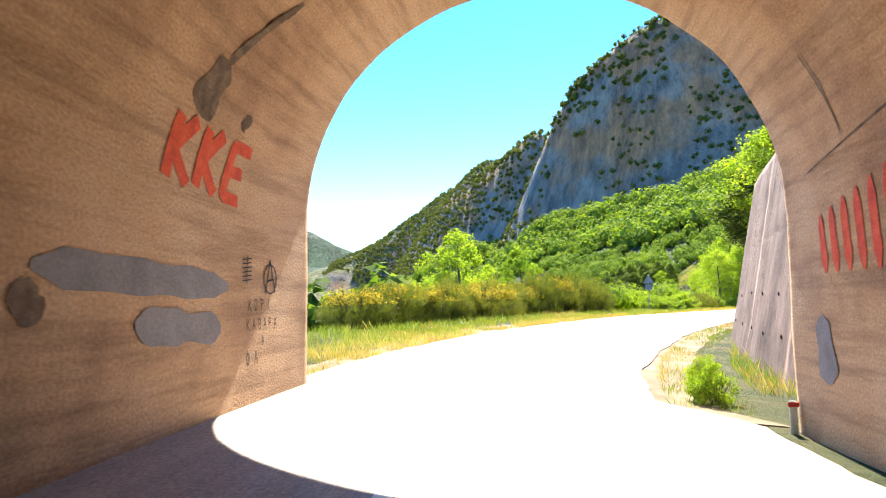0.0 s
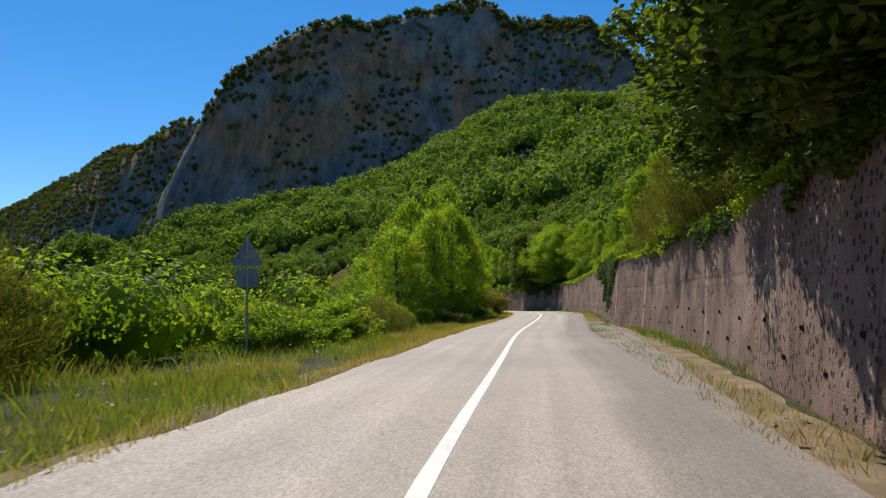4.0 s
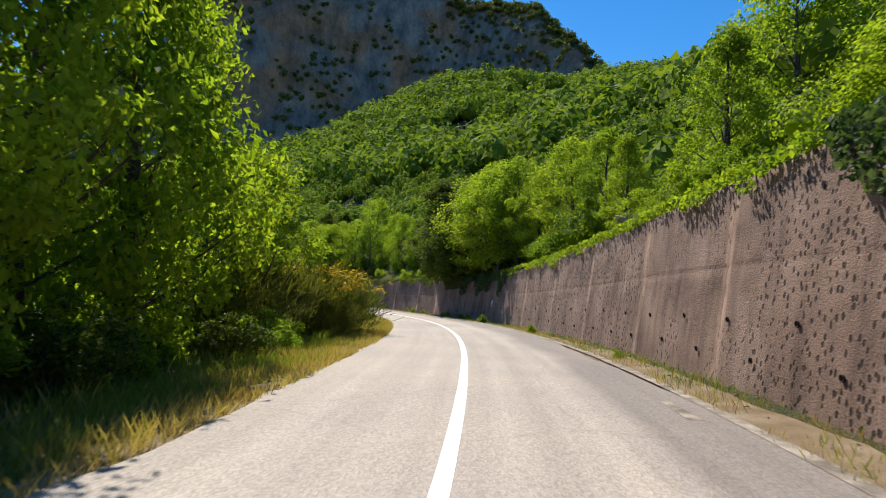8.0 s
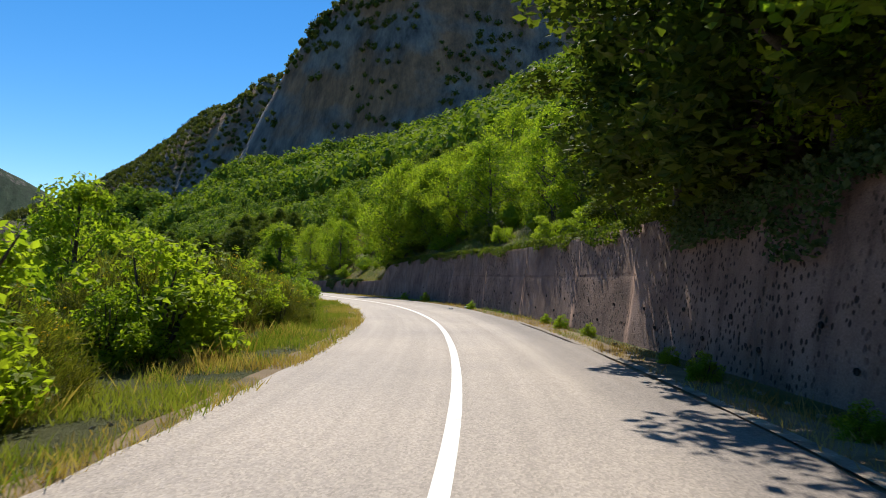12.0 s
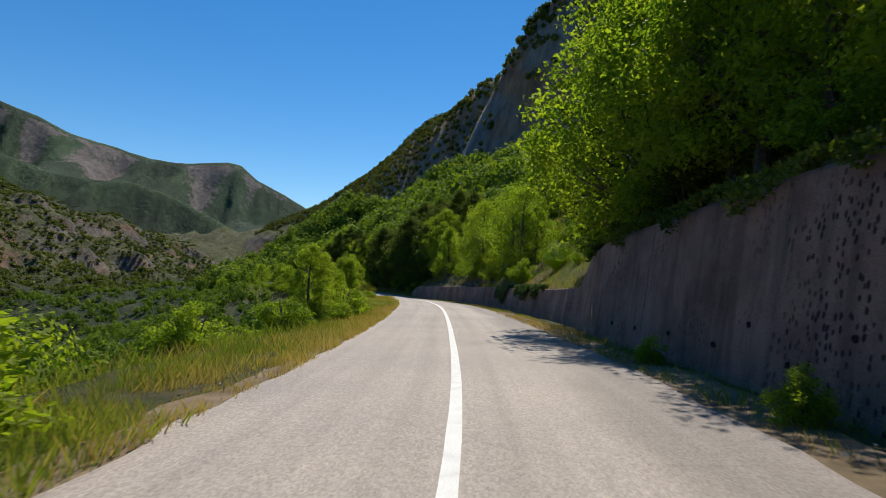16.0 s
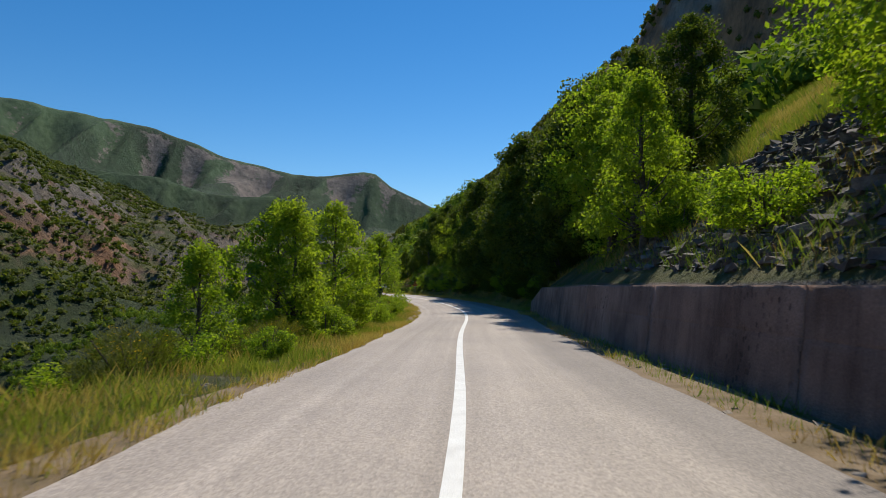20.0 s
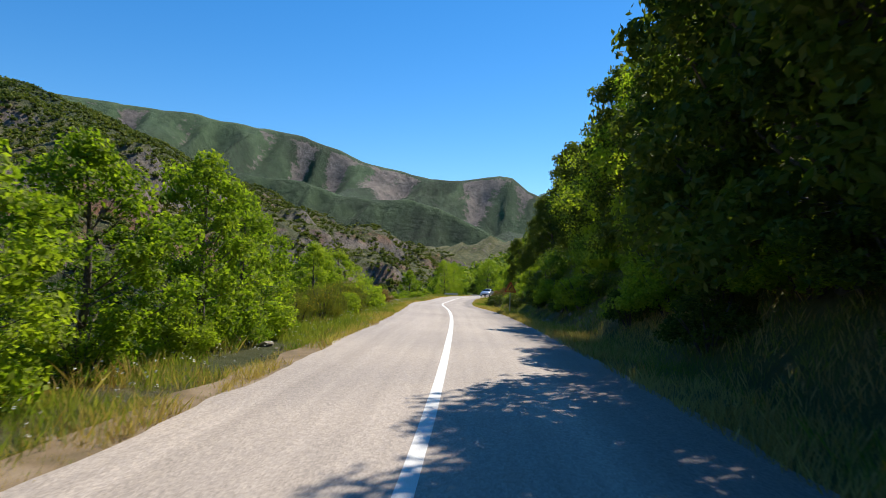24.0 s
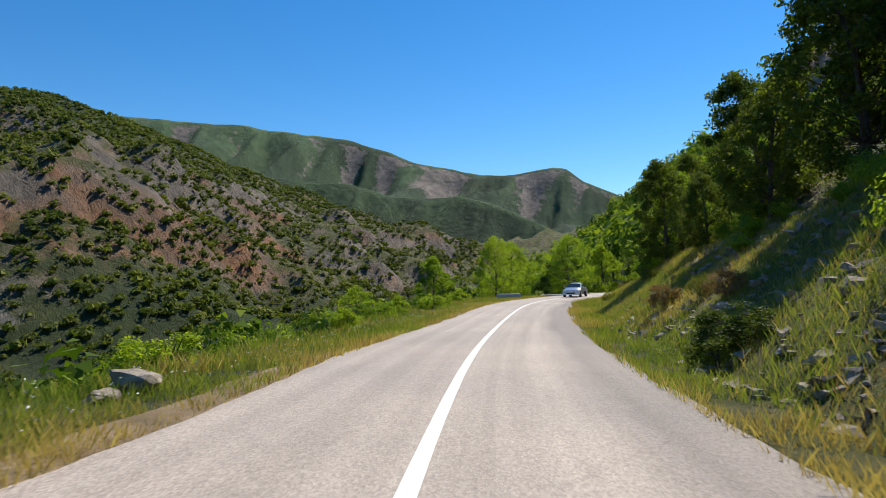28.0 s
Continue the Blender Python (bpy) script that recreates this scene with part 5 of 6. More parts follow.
# ================= grass =================
def grass(name, label, s0, s1, ua, ub, count, h0, h1, seed, dry=0.35, edge=None):
    r = np.random.default_rng(seed)
    s = r.uniform(s0, s1, count)
    u = ua + (ub - ua) * r.random(count) ** 1.2
    p = place(s, u)
    thick = fbm(p[:, 0] / 1.3, p[:, 1] / 1.3, 0, seed + 90, 3)
    keep = thick > 0.38
    s, u, p, thick = s[keep], u[keep], p[keep], thick[keep]
    z = land(p[:, 0], p[:, 1], s, u)
    n = len(s)
    h = (h0 + (h1 - h0) * r.random(n) ** 1.6) * (0.45 + 1.1 * thick)
    a = r.uniform(0, 6.28, n)
    w = 0.003 + 0.0055 * r.random(n)
    base = np.c_[p[:, :2], z - 0.03]
    side = np.c_[np.cos(a), np.sin(a), 0 * a] * w[:, None]
    bend = np.c_[r.normal(size=(n, 2)) * 0.28, np.ones(n)] * h[:, None]
    v = np.stack([base - side, base + side, base + bend * [0.5, 0.5, 0.6] + side * 0.8, base + bend], 1).reshape(-1, 3)
    i = np.arange(n)[:, None] * 4
    f = np.concatenate([i + [0, 1, 2], i + [0, 2, 3]], 0)
    burnt = 0 if edge is None else 0.34 * np.exp(-np.abs(u - edge) / 0.55)
    isdry = (fbm(p[:, 0] / 4, p[:, 1] / 4, 0, seed + 95, 2) + r.normal(size=n) * 0.12 + burnt) > 1 - dry
    return thing(name, label, "grass", kind="stuff", data=mesh_of(name, v, f, [M_GRASS, M_DRY], np.r_[isdry, isdry].astype(int)))


grass("verge_grass", "tall green and straw-coloured grass along the road edge", 11, 420, -2.96, -5.6, 540000, 0.05, 0.32, 21, 0.36, edge=-3.0)
grass("meadow_grass", "uneven green grass and weeds beyond the verge", 11, 420, -4.8, -11, 230000, 0.1, 0.46, 22, 0.38)
grass("wall_foot_grass", "patchy grass and weeds at the wall foot", 12, 280, 3.6, 4.9, 70000, 0.04, 0.24, 23, 0.45, edge=3.4)
grass("edge_grass", "short scorched grass at the asphalt's edge", 11, 420, -2.9, -3.9, 170000, 0.02, 0.14, 26, 0.72)
grass("bank_grass", "grass on the cut slope beside the road", 276, 420, 3.3, 12, 330000, 0.06, 0.34, 24, 0.36, edge=3.3)
grass("slope_grass", "dry grass and herbs on the steep slope above the road", 348, 400, 5.2, 14, 52000, 0.06, 0.3, 27, 0.6)
grass("scree_grass", "green grass fringing the scree above the wall", 232, 278, 12, 24, 90000, 0.2, 0.6, 28, 0.3)
grass("wall_top_grass", "grass growing above the wall", 15, 280, 5.6, 10, 90000, 0.12, 0.45, 25, 0.4)


# small white flowers among the verge grass
_r = np.random.default_rng(77)
_s, _u = np.r_[_r.uniform(300, 400, 900), _r.uniform(20, 60, 260)], _r.uniform(-5.6, -3.5, 1160)
_p = place(_s, _u)
_p[:, 2] = land(_p[:, 0], _p[:, 1], _s, _u) + _r.uniform(0.15, 0.42, 1160)
_v, _f = leaf_cards(_p, 0.03, 3, 0.028, _r, up=0.9, long=1.1)
M_PETAL = spot_mat("white_petals", (0.78, 0.78, 0.74), (0.68, 0.68, 0.62), (0.8, 0.8, 0.78), 6.0, 60.0, 0.7)
thing("verge_flowers", "small white flowers scattered in the verge grass", "flowers", kind="stuff", data=mesh_of("verge_flowers", _v, _f, [M_PETAL]))


# ridge trees along the mountain's skyline
_t = np.linspace(0, len(RIDGE) - 1, 420)
_rr = np.random.default_rng(31)
_rx = np.interp(_t, range(len(RIDGE)), [p[0] for p in RIDGE]) + _rr.normal(size=420) * 7
_ry = np.interp(_t, range(len(RIDGE)), [p[1] for p in RIDGE]) + _rr.normal(size=420) * 7
woods("ridge_trees", "dark trees along the mountain skyline", np.c_[_rx, _ry, land(_rx, _ry), _rr.uniform(2.2, 4.8, 420)], M_SCRUB, 50, 0.3, 33)


# ================= rocks =================
def rock_mesh(seed, flat=0.6, rough=0.35):
    bm = bmesh.new()
    bmesh.ops.create_icosphere(bm, subdivisions=3, radius=0.5)
    r = np.random.default_rng(seed)
    cuts = [(Vector(r.normal(size=3)).normalized(), r.uniform(0.2, 0.42)) for _ in range(13)]
    for v in bm.verts:
        for n, d in cuts:
            over = v.co.dot(n) - d
            if over > 0:
                v.co -= n * over * 0.9
        p = v.co * 4
        v.co *= 1 + rough * 0.5 * (noise.noise(p + Vector((seed, 0, 0))) + 0.55 * noise.noise(p * 3) + 0.3 * noise.noise(p * 7))
        v.co.z *= flat
    return mesh_bm("boulder", bm, M_STONE)


ROCKS = [rock_mesh(k, f) for k, f in ((1, 0.55), (2, 0.7), (3, 0.45), (4, 0.62))]


def boulder(s, u, size, k=0, turn=0.0, label="rough grey limestone boulder in the roadside grass", sink=0.25):
    p = place(s, u)
    m = Matrix.Translation((p[0], p[1], on_land(s, u) + size * (0.28 - sink * 0.6))) @ Matrix.Rotation(turn, 4, "Z") @ Matrix.Diagonal((size, size * 0.75, size * 0.8, 1))
    return thing("boulder", label, "boulder", m, "roadside boulders", data=ROCKS[k])


boulder(360.4, -4.9, 1.15, 0, 0.4)
boulder(359.4, -4.7, 0.6, 1, 1.2)
boulder(227.2, -5.9, 1.0, 1, 0.5, "brownish boulder at the mouth of a dirt track")
boulder(228.5, -6.8, 0.7, 2, 2.0, "brownish boulder at the mouth of a dirt track")
boulder(116.6, 6.9, 1.7, 1, 0.9, "dark angular rock perched above the retaining wall", sink=0.1)
boulder(312.5, -4.6, 0.5, 3, 0.1)
boulder(289.0, -4.9, 0.8, 0, 2.2)
boulder(300.5, -4.3, 0.3, 1, 2.2)
boulder(302.0, -4.1, 0.25, 2, 0.7)
for s, u, z, k in ((357.0, 5.6, 0.5, 3), (360.5, 5.3, 0.4, 1), (363.0, 5.8, 0.6, 0), (366.0, 5.4, 0.45, 2), (354.5, 6.4, 0.55, 2), (358.5, 7.2, 0.7, 1), (362.5, 7.8, 0.9, 3), (30.0, 4.3, 0.35, 1), (19.5, 4.5, 0.4, 2), (369.0, 6.6, 0.8, 1)):
    boulder(s, u, z, k, s * 1.7, "grey broken rock fallen from the slope", sink=0.4)


def rubble(name, label, rows, seed, mat):
    """Loose angular stones as one mesh: x, y, z, size a row."""
    r = np.random.default_rng(seed)
    n = len(rows)
    base = np.array([(-1, -1, -1), (1, -1, -1), (1, 1, -1), (-1, 1, -1), (-1, -1, 1), (1, -1, 1), (1, 1, 1), (-1, 1, 1)], float) * 0.5
    f0 = np.array([(0, 3, 2, 1), (4, 5, 6, 7), (0, 1, 5, 4), (1, 2, 6, 5), (2, 3, 7, 6), (3, 0, 4, 7)])
    v = base[None] * r.uniform(0.45, 1.25, (n, 8, 1)) + r.normal(size=(n, 8, 3)) * 0.15
    v = v * (rows[:, 3][:, None] * np.array([[1.2, 0.9, 0.5]]) * r.uniform(0.7, 1.3, (n, 3)))[:, None, :]
    a, b = r.uniform(0, 6.28, n), r.normal(size=n) * 0.5
    ca, sa, cb, sb = np.cos(a), np.sin(a), np.cos(b), np.sin(b)
    x, y, z = v[..., 0], v[..., 1], v[..., 2]
    y, z = y * cb[:, None] - z * sb[:, None], y * sb[:, None] + z * cb[:, None]
    x, y = x * ca[:, None] - y * sa[:, None], x * sa[:, None] + y * ca[:, None]
    v = np.stack([x, y, z], -1) + rows[:, None, :3]
    f = (np.arange(n)[:, None, None] * 8 + f0[None]).reshape(-1, 4)
    return thing(name, label, "rubble", kind="stuff", data=mesh_of(name, v.reshape(-1, 3), f, [mat]))


def strew(s0, s1, ua, ub, count, z0, z1, seed):
    r = np.random.default_rng(seed)
    s, u = r.uniform(s0, s1, count), r.uniform(ua, ub, count)
    p = place(s, u)
    size = z0 + (z1 - z0) * r.random(count) ** 2.5
    return np.c_[p[:, :2], land(p[:, 0], p[:, 1], s, u) + size * 0.1, size]


M_SCREE = spot_mat("dark_scree", (0.12, 0.10, 0.09), (0.055, 0.048, 0.045), (0.24, 0.21, 0.19), 1.5, 25.0, 0.9, 0.02)
rubble("scree", "dark broken stone scree spilling to the wall top", strew(240, 264, 5.6, 17, 9000, 0.05, 0.34, 41), 42, M_SCREE)
rubble("cut_slope_stones", "loose grey stones on the cut slope", strew(350, 384, 4.6, 13, 2000, 0.06, 0.32, 43), 44, M_STONE)
rubble("verge_stones", "small stones and gravel scattered along the verges", np.r_[strew(11, 410, -4.3, -3.3, 1500, 0.02, 0.10, 45), strew(12, 280, 3.5, 4.9, 1800, 0.02, 0.13, 46)], 47, M_STONE)
rubble("bank_stones", "stones showing through the grassy bank", strew(316, 352, 4.6, 12, 260, 0.05, 0.28, 48), 49, M_STONE)


# ================= dirt track and bare patches =================
def draped(name, label, pts, width, mat, lift=0.12):
    ps, pu = np.array(pts, float).T
    t = np.linspace(0, len(pts) - 1, 80)
    s, u = np.interp(t, range(len(pts)), ps), np.interp(t, range(len(pts)), pu)
    c = place(s, u)[:, :2]
    d = np.gradient(c, axis=0)
    d /= np.linalg.norm(d, axis=1)[:, None]
    nrm = np.c_[d[:, 1], -d[:, 0]]
    w = np.linspace(-1, 1, 15) * width / 2
    xy = c[:, None] + nrm[:, None] * (w[None, :, None] * (0.85 + 0.4 * vnoise(t * 3, t * 0, 0, 5))[:, None, None])
    ss = np.repeat(s, 15)
    ns, nu = nearest(xy[..., 0].ravel(), xy[..., 1].ravel())
    z = land(xy[..., 0].ravel(), xy[..., 1].ravel(), ns, nu) + lift
    return thing(name, label, "dirt track", kind="structure", data=mesh_of(name, np.c_[xy.reshape(-1, 2), z], grid_faces(80, 15), [mat], smooth=True))


M_DIRT = spot_mat("pale_dirt", (0.34, 0.27, 0.19), (0.24, 0.18, 0.12), (0.44, 0.37, 0.29), 0.6, 25.0, 0.95, 0.02)
draped("dirt_track", "pale dirt track dropping away from the road", [(222, -3.6), (228, -5.2), (236, -8.4), (248, -13), (262, -18), (282, -24), (300, -27)], 1.7, M_DIRT, 0.05)
thing("road_patch", "pale cement patch at the asphalt's edge", "road patch", kind="structure", data=ribbon("road_patch", 99.0, 100.4, 0.1, [2.9, 3.05, 3.2], 0.004, M_STONE, jitter=0.3, seed=9))
draped("dirt_layby", "bare dusty layby beside the road", [(17, -3.5), (21, -3.8), (26, -4.0), (31, -3.6)], 1.0, M_VERGE, 0.03)


# ================= ivy on the wall =================
def ivy(s0, s1, drop0, drop1, dens, seed, label, mat=M_IVY, leaf=0.11):
    """Leaves hanging over the coping and down the wall's face."""
    r = np.random.default_rng(seed)
    n = int((s1 - s0) * dens)
    s = r.uniform(s0, s1, n)
    reach = drop0 + (drop1 - drop0) * vnoise(s * 1.1, s * 0, 0, seed) ** 1.5
    d = reach * r.random(n) ** 1.3 - 0.25
    h = wall_h(s)
    z = h - d
    u = wall_u(s) + lean(s) * np.minimum(z, h) - 0.05 - 0.2 * r.random(n) * (1 + 0.6 * vnoise(s * 2, s * 0, 0, seed + 5)) + np.where(d < 0, 0.4 * r.random(n), 0)
    c = place(s, u)
    c[:, 2] += z + bank(s, np.full(n, 4.8))
    plant_ob = thing("ivy", label, "climbing plant", None, "ivy on the wall")
    cuts = np.linspace(s0, s1, max(2, int((s1 - s0) / 1.1) + 1))
    bend = s + 0.25 * np.sin(d * 2.1 + seed)
    for a, b in zip(cuts, cuts[1:]):
        mine = (np.clip(bend, s0, s1 - 1e-4) >= a) & (np.clip(bend, s0, s1 - 1e-4) < b)
        if mine.sum() > 8:
            v, f = leaf_cards(c[mine], 0.05, 1, leaf, r, up=0.2, long=1.15)
            part("strand", mesh_of("strand", v, f, [mat]), None, plant_ob)
    return plant_ob


ivy(83.5, 100, 0.2, 1.9, 520, 61, "green ivy spilling over the wall top")
ivy(86.2, 87.0, 2.6, 4.0, 1500, 62, "long strand of ivy hanging down the wall")
ivy(89.6, 90.5, 2.9, 4.2, 1500, 63, "long strand of ivy hanging down the wall")
ivy(92.4, 92.8, 1.5, 2.8, 1200, 64, "long strand of ivy hanging down the wall")
ivy(136, 153, 0.3, 2.2, 420, 65, "dark ivy and creepers over the wall top")
ivy(60, 76, 0.1, 1.2, 240, 66, "thin creepers over the wall top")
# takes the darker leaf copy, so the shade here is partly painted colour
ivy(46, 54.5, 0.4, 1.5, 520, 74, "foliage hanging low over the shaded wall, shade painted into its dark green", M_LEAF_SHADE, 0.12)
ivy(54, 84, 0.05, 0.8, 220, 71, "leafy green growth hanging over the wall top", M_LEAF, 0.1)
ivy(100, 137, 0.0, 0.75, 190, 72, "leafy green growth hanging over the wall top", M_LEAF_B, 0.1)
ivy(152, 203, 0.0, 0.8, 220, 73, "dark leafy growth hanging over the wall top", M_LEAF_SHADE, 0.1)
ivy(215, 224, 0.1, 1.3, 520, 67, "bright creepers tumbling over the low wall")
ivy(227, 231, 0.2, 1.5, 700, 68, "bright creepers tumbling over the low wall")


# ================= signs =================
def post(h, parent):
    return part("post", tube(0.032, 0.032, h + 0.3, 12, Matrix.Translation((0, 0, -0.3))), M_STEEL, parent)


def plate_bm(outline, thick, y, r=0.0):
    bm = bmesh.new()
    vs = [bm.verts.new((x, y, z)) for x, z in outline]
    face = bm.faces.new(vs)
    ext = bmesh.ops.extrude_face_region(bm, geom=[face])
    for e in ext["geom"]:
        if isinstance(e, bmesh.types.BMVert):
            e.co.y += thick
    bmesh.ops.recalc_face_normals(bm, faces=bm.faces[:])
    return bm


def tri(side, z, r=0.06):
    """A triangle with rounded corners, point up, centred over x = 0 with its base at z."""
    h = side * math.sqrt(3) / 2
    out = []
    for cx, cz, a0 in ((side / 2 - r * 1.73, z + r, -90), (0, z + h - 2 * r, 30), (-side / 2 + r * 1.73, z + r, 150)):
        out += [(cx + r * math.cos(radians(a0 + k * 30)), cz + r * math.sin(radians(a0 + k * 30))) for k in range(5)]
    return out


def disc(rad, z, n=28):
    return [(rad * math.cos(2 * math.pi * i / n), z + rad * math.sin(2 * math.pi * i / n)) for i in range(n)]


def facing(s, u, z=None, turn=0.0):
    """Pose at the roadside, -y towards the oncoming camera."""
    p = place(s, u)
    return Matrix.Translation((p[0], p[1], on_land(s, u) if z is None else z)) @ Matrix.Rotation(-float(at(s, HV)) + turn, 4, "Z")


M_GREYPL = spot_mat("dull_grey_sign_back", (0.27, 0.29, 0.31), (0.2, 0.21, 0.23), (0.36, 0.38, 0.4), 3.0, 40.0, 0.6, 0.001)
M_AMBER = spot_mat("amber_sign_face", (0.78, 0.36, 0.03), (0.66, 0.28, 0.02), (0.82, 0.42, 0.05), 3.0, 60.0, 0.5, 0.001)
M_BLACK = spot_mat("black_paint", (0.02, 0.02, 0.022), (0.012, 0.012, 0.012), (0.04, 0.04, 0.04), 6.0, 40.0, 0.7, 0.001)
M_WHITE = spot_mat("white_board", (0.74, 0.75, 0.76), (0.62, 0.63, 0.64), (0.8, 0.8, 0.8), 4.0, 40.0, 0.6, 0.001)
M_BLUE = spot_mat("blue_print", (0.05, 0.2, 0.42), (0.03, 0.14, 0.3), (0.1, 0.3, 0.5), 4.0, 40.0, 0.6, 0.001)

warn = thing("warning_sign", "triangular amber double-bend warning sign with red border", "road sign", facing(343.0, 4.6, None, 0.12), "road signs")
_zb = 1.95 - 0.78 + 0.35
post(_zb + 0.55, warn)
rim = part("border", plate_bm(tri(0.95, _zb, 0.07), 0.02, -0.06), M_RED, warn, "red triangular border")
part("face", plate_bm(tri(0.70, _zb + 0.075, 0.04), 0.012, -0.075), M_AMBER, rim, "amber sign face")
arrow = bmesh.new()
for x0, z0, x1, z1, w in ((-0.07, 0.13, -0.07, 0.27, 0.055), (-0.09, 0.26, 0.06, 0.33, 0.055), (0.045, 0.31, 0.045, 0.42, 0.055)):
    ang = math.atan2(z1 - z0, x1 - x0)
    bmesh.ops.create_cube(arrow, size=1, matrix=Matrix.Translation(((x0 + x1) / 2, -0.08, _zb + 0.06 + (z0 + z1) / 2)) @ Matrix.Rotation(-ang, 4, "Y") @ Matrix.Diagonal((math.hypot(x1 - x0, z1 - z0) + 0.03, 0.008, w, 1)))
head = [(0.045 - 0.065, _zb + 0.45), (0.045 + 0.065, _zb + 0.45), (0.045, _zb + 0.56)]
vs = [arrow.verts.new((x, -0.084, z)) for x, z in head]
arrow.faces.new(vs)
part("arrow", arrow, M_BLACK, rim, "black bent arrow")

back = thing("road_sign", "grey back of a round road sign above a narrow panel", "road sign", facing(15.1, -5.9, None, 0.55), "road signs")
post(2.95, back)
part("disc", plate_bm(disc(0.32, 2.55), 0.02, 0.05), M_GREYPL, back)
part("panel", plate_bm([(-0.16, 0.75), (0.16, 0.75), (0.16, 1.95), (-0.16, 1.95)], 0.02, 0.05), M_GREYPL, back)
back2 = thing("road_sign", "grey back of a triangular road sign with a small plate below", "road sign", facing(59.2, -7.15, None, 0.35), "road signs")
post(3.4, back2)
part("triangle_plate", plate_bm(tri(0.95, 2.55, 0.06), 0.02, 0.05), M_GREYPL, back2)
part("small_plate", plate_bm([(-0.3, 1.95), (0.3, 1.95), (0.3, 2.45), (-0.3, 2.45)], 0.02, 0.05), M_GREYPL, back2)
for z in (2.05, 2.35, 2.75):
    part("bracket", box(0.5, 0.03, 0.04, Matrix.Translation((0, 0.085, z))), M_STEEL, back2)

# a small board leaning on the wall
p = place(139.4, float(wall_u(139.4)) + 0.07)
board = thing("notice_board", "small white notice with blue print hung askew on the wall", "notice", Matrix.Translation((p[0], p[1], p[2] + 1.2)) @ Matrix.Rotation(-float(at(139.4, HV)) - math.pi / 2, 4, "Z") @ Matrix.Rotation(0.22, 4, "Y") @ Matrix.Rotation(-0.12, 4, "X"))
part("panel", box(0.34, 0.015, 0.52, Matrix.Translation((0, 0.03, 0.26)), 0.004), M_WHITE, board)
for zz_, hh in ((0.06, 0.07), (0.2, 0.12), (0.38, 0.05), (0.46, 0.03)):
    part("printed_bar", box(0.24, 0.004, hh, Matrix.Translation((0.0, 0.019, zz_))), M_BLUE, board)

# pale scrap on the asphalt and a dropped plastic bag
for s, u, k, lab in ((173.3, 2.5, 0.26, "crumpled white paper scrap on the asphalt"), (174.6, 3.75, 0.3, "crumpled pale plastic litter at the road edge"), (347.5, -3.05, 0.24, "crumpled bluish-white plastic litter in the verge grass")):
    bm = bmesh.new()
    bmesh.ops.create_icosphere(bm, subdivisions=2, radius=0.5)
    for v in bm.verts:
        v.co *= 1 + 0.5 * noise.noise(v.co * 3 + Vector((s, 0, 0)))
        v.co.z *= 0.35
    p = place(s, u)
    thing("litter", lab, "litter", Matrix.Translation((p[0], p[1], p[2] + float(bank(s, u)) + 0.05)) @ Matrix.Diagonal((k, k * 0.7, k, 1)), data=mesh_bm("litter", bm, M_WHITE))

# concrete blocks by the bend
M_PALE = spot_mat("pale_concrete", (0.52, 0.5, 0.46), (0.38, 0.36, 0.32), (0.64, 0.62, 0.58), 2.0, 30.0, 0.9, 0.01)
for s, u, lx, k in ((414.0, -5.0, 2.4, 0.7), (423.0, -4.0, 2.6, 0.3)):
    thing("concrete_slab", "pale broken concrete block beside the bend", "concrete block", facing(s, u, None, 0.5), data=mesh_bm("concrete_slab", box(lx, 0.9, k, Matrix.Translation((0, 0, k / 2 - 0.1)), 0.08), M_PALE))


# ================= paint on the tunnel walls =================
def wall_strip(name, strokes, width, mat, left=True, lift=0.012, ragged=False):
    """Brush strokes on the tunnel's side wall; points are station and height over the road."""
    vs, fs = [], []
    for st in strokes:
        pts = np.array(st[0] if isinstance(st[0], list) else st, float)
        w = width
        d = np.gradient(pts, axis=0)
        d /= np.linalg.norm(d, axis=1)[:, None] + 1e-9
        nrm = np.c_[-d[:, 1], d[:, 0]] * w / 2
        if ragged:
            f = np.linspace(0, 1, len(pts))
            nrm = nrm * (np.clip(np.sin(math.pi * f) * 3.5, 0.25, 1) * (0.8 + 0.4 * vnoise(f * 7, f * 0 + pts[0, 0], 0, 3)))[:, None]
        b = len(vs)
        for q, n2 in zip(pts, nrm):
            for sg in (-1, 1):
                s, z = q + sg * n2
                z += 0.04
                reach = T_R + float(tunnel_bulge(np.array([z + 0.5 if left else 2 * 3.65 + math.pi * T_R - z - 0.5]), s)[0])
                u = (T_C - reach + lift) if left else (T_C + reach - lift)
                if z > T_SPRING:
                    k = math.sqrt(max(0.01, reach ** 2 - (z - T_SPRING) ** 2))
                    u = (T_C - k + lift) if left else (T_C + k - lift)
                p = place(s, u)
                vs.append((p[0], p[1], p[2] + z))
        for i in range(len(pts) - 1):
            fs.append((b + 2 * i, b + 2 * i + 1, b + 2 * i + 3, b + 2 * i + 2))
    return mesh_of(name, np.array(vs), np.array(fs), [mat])


def line(a, b, n=5):
    return [(a[0] + (b[0] - a[0]) * i / (n - 1), a[1] + (b[1] - a[1]) * i / (n - 1)) for i in range(n)]


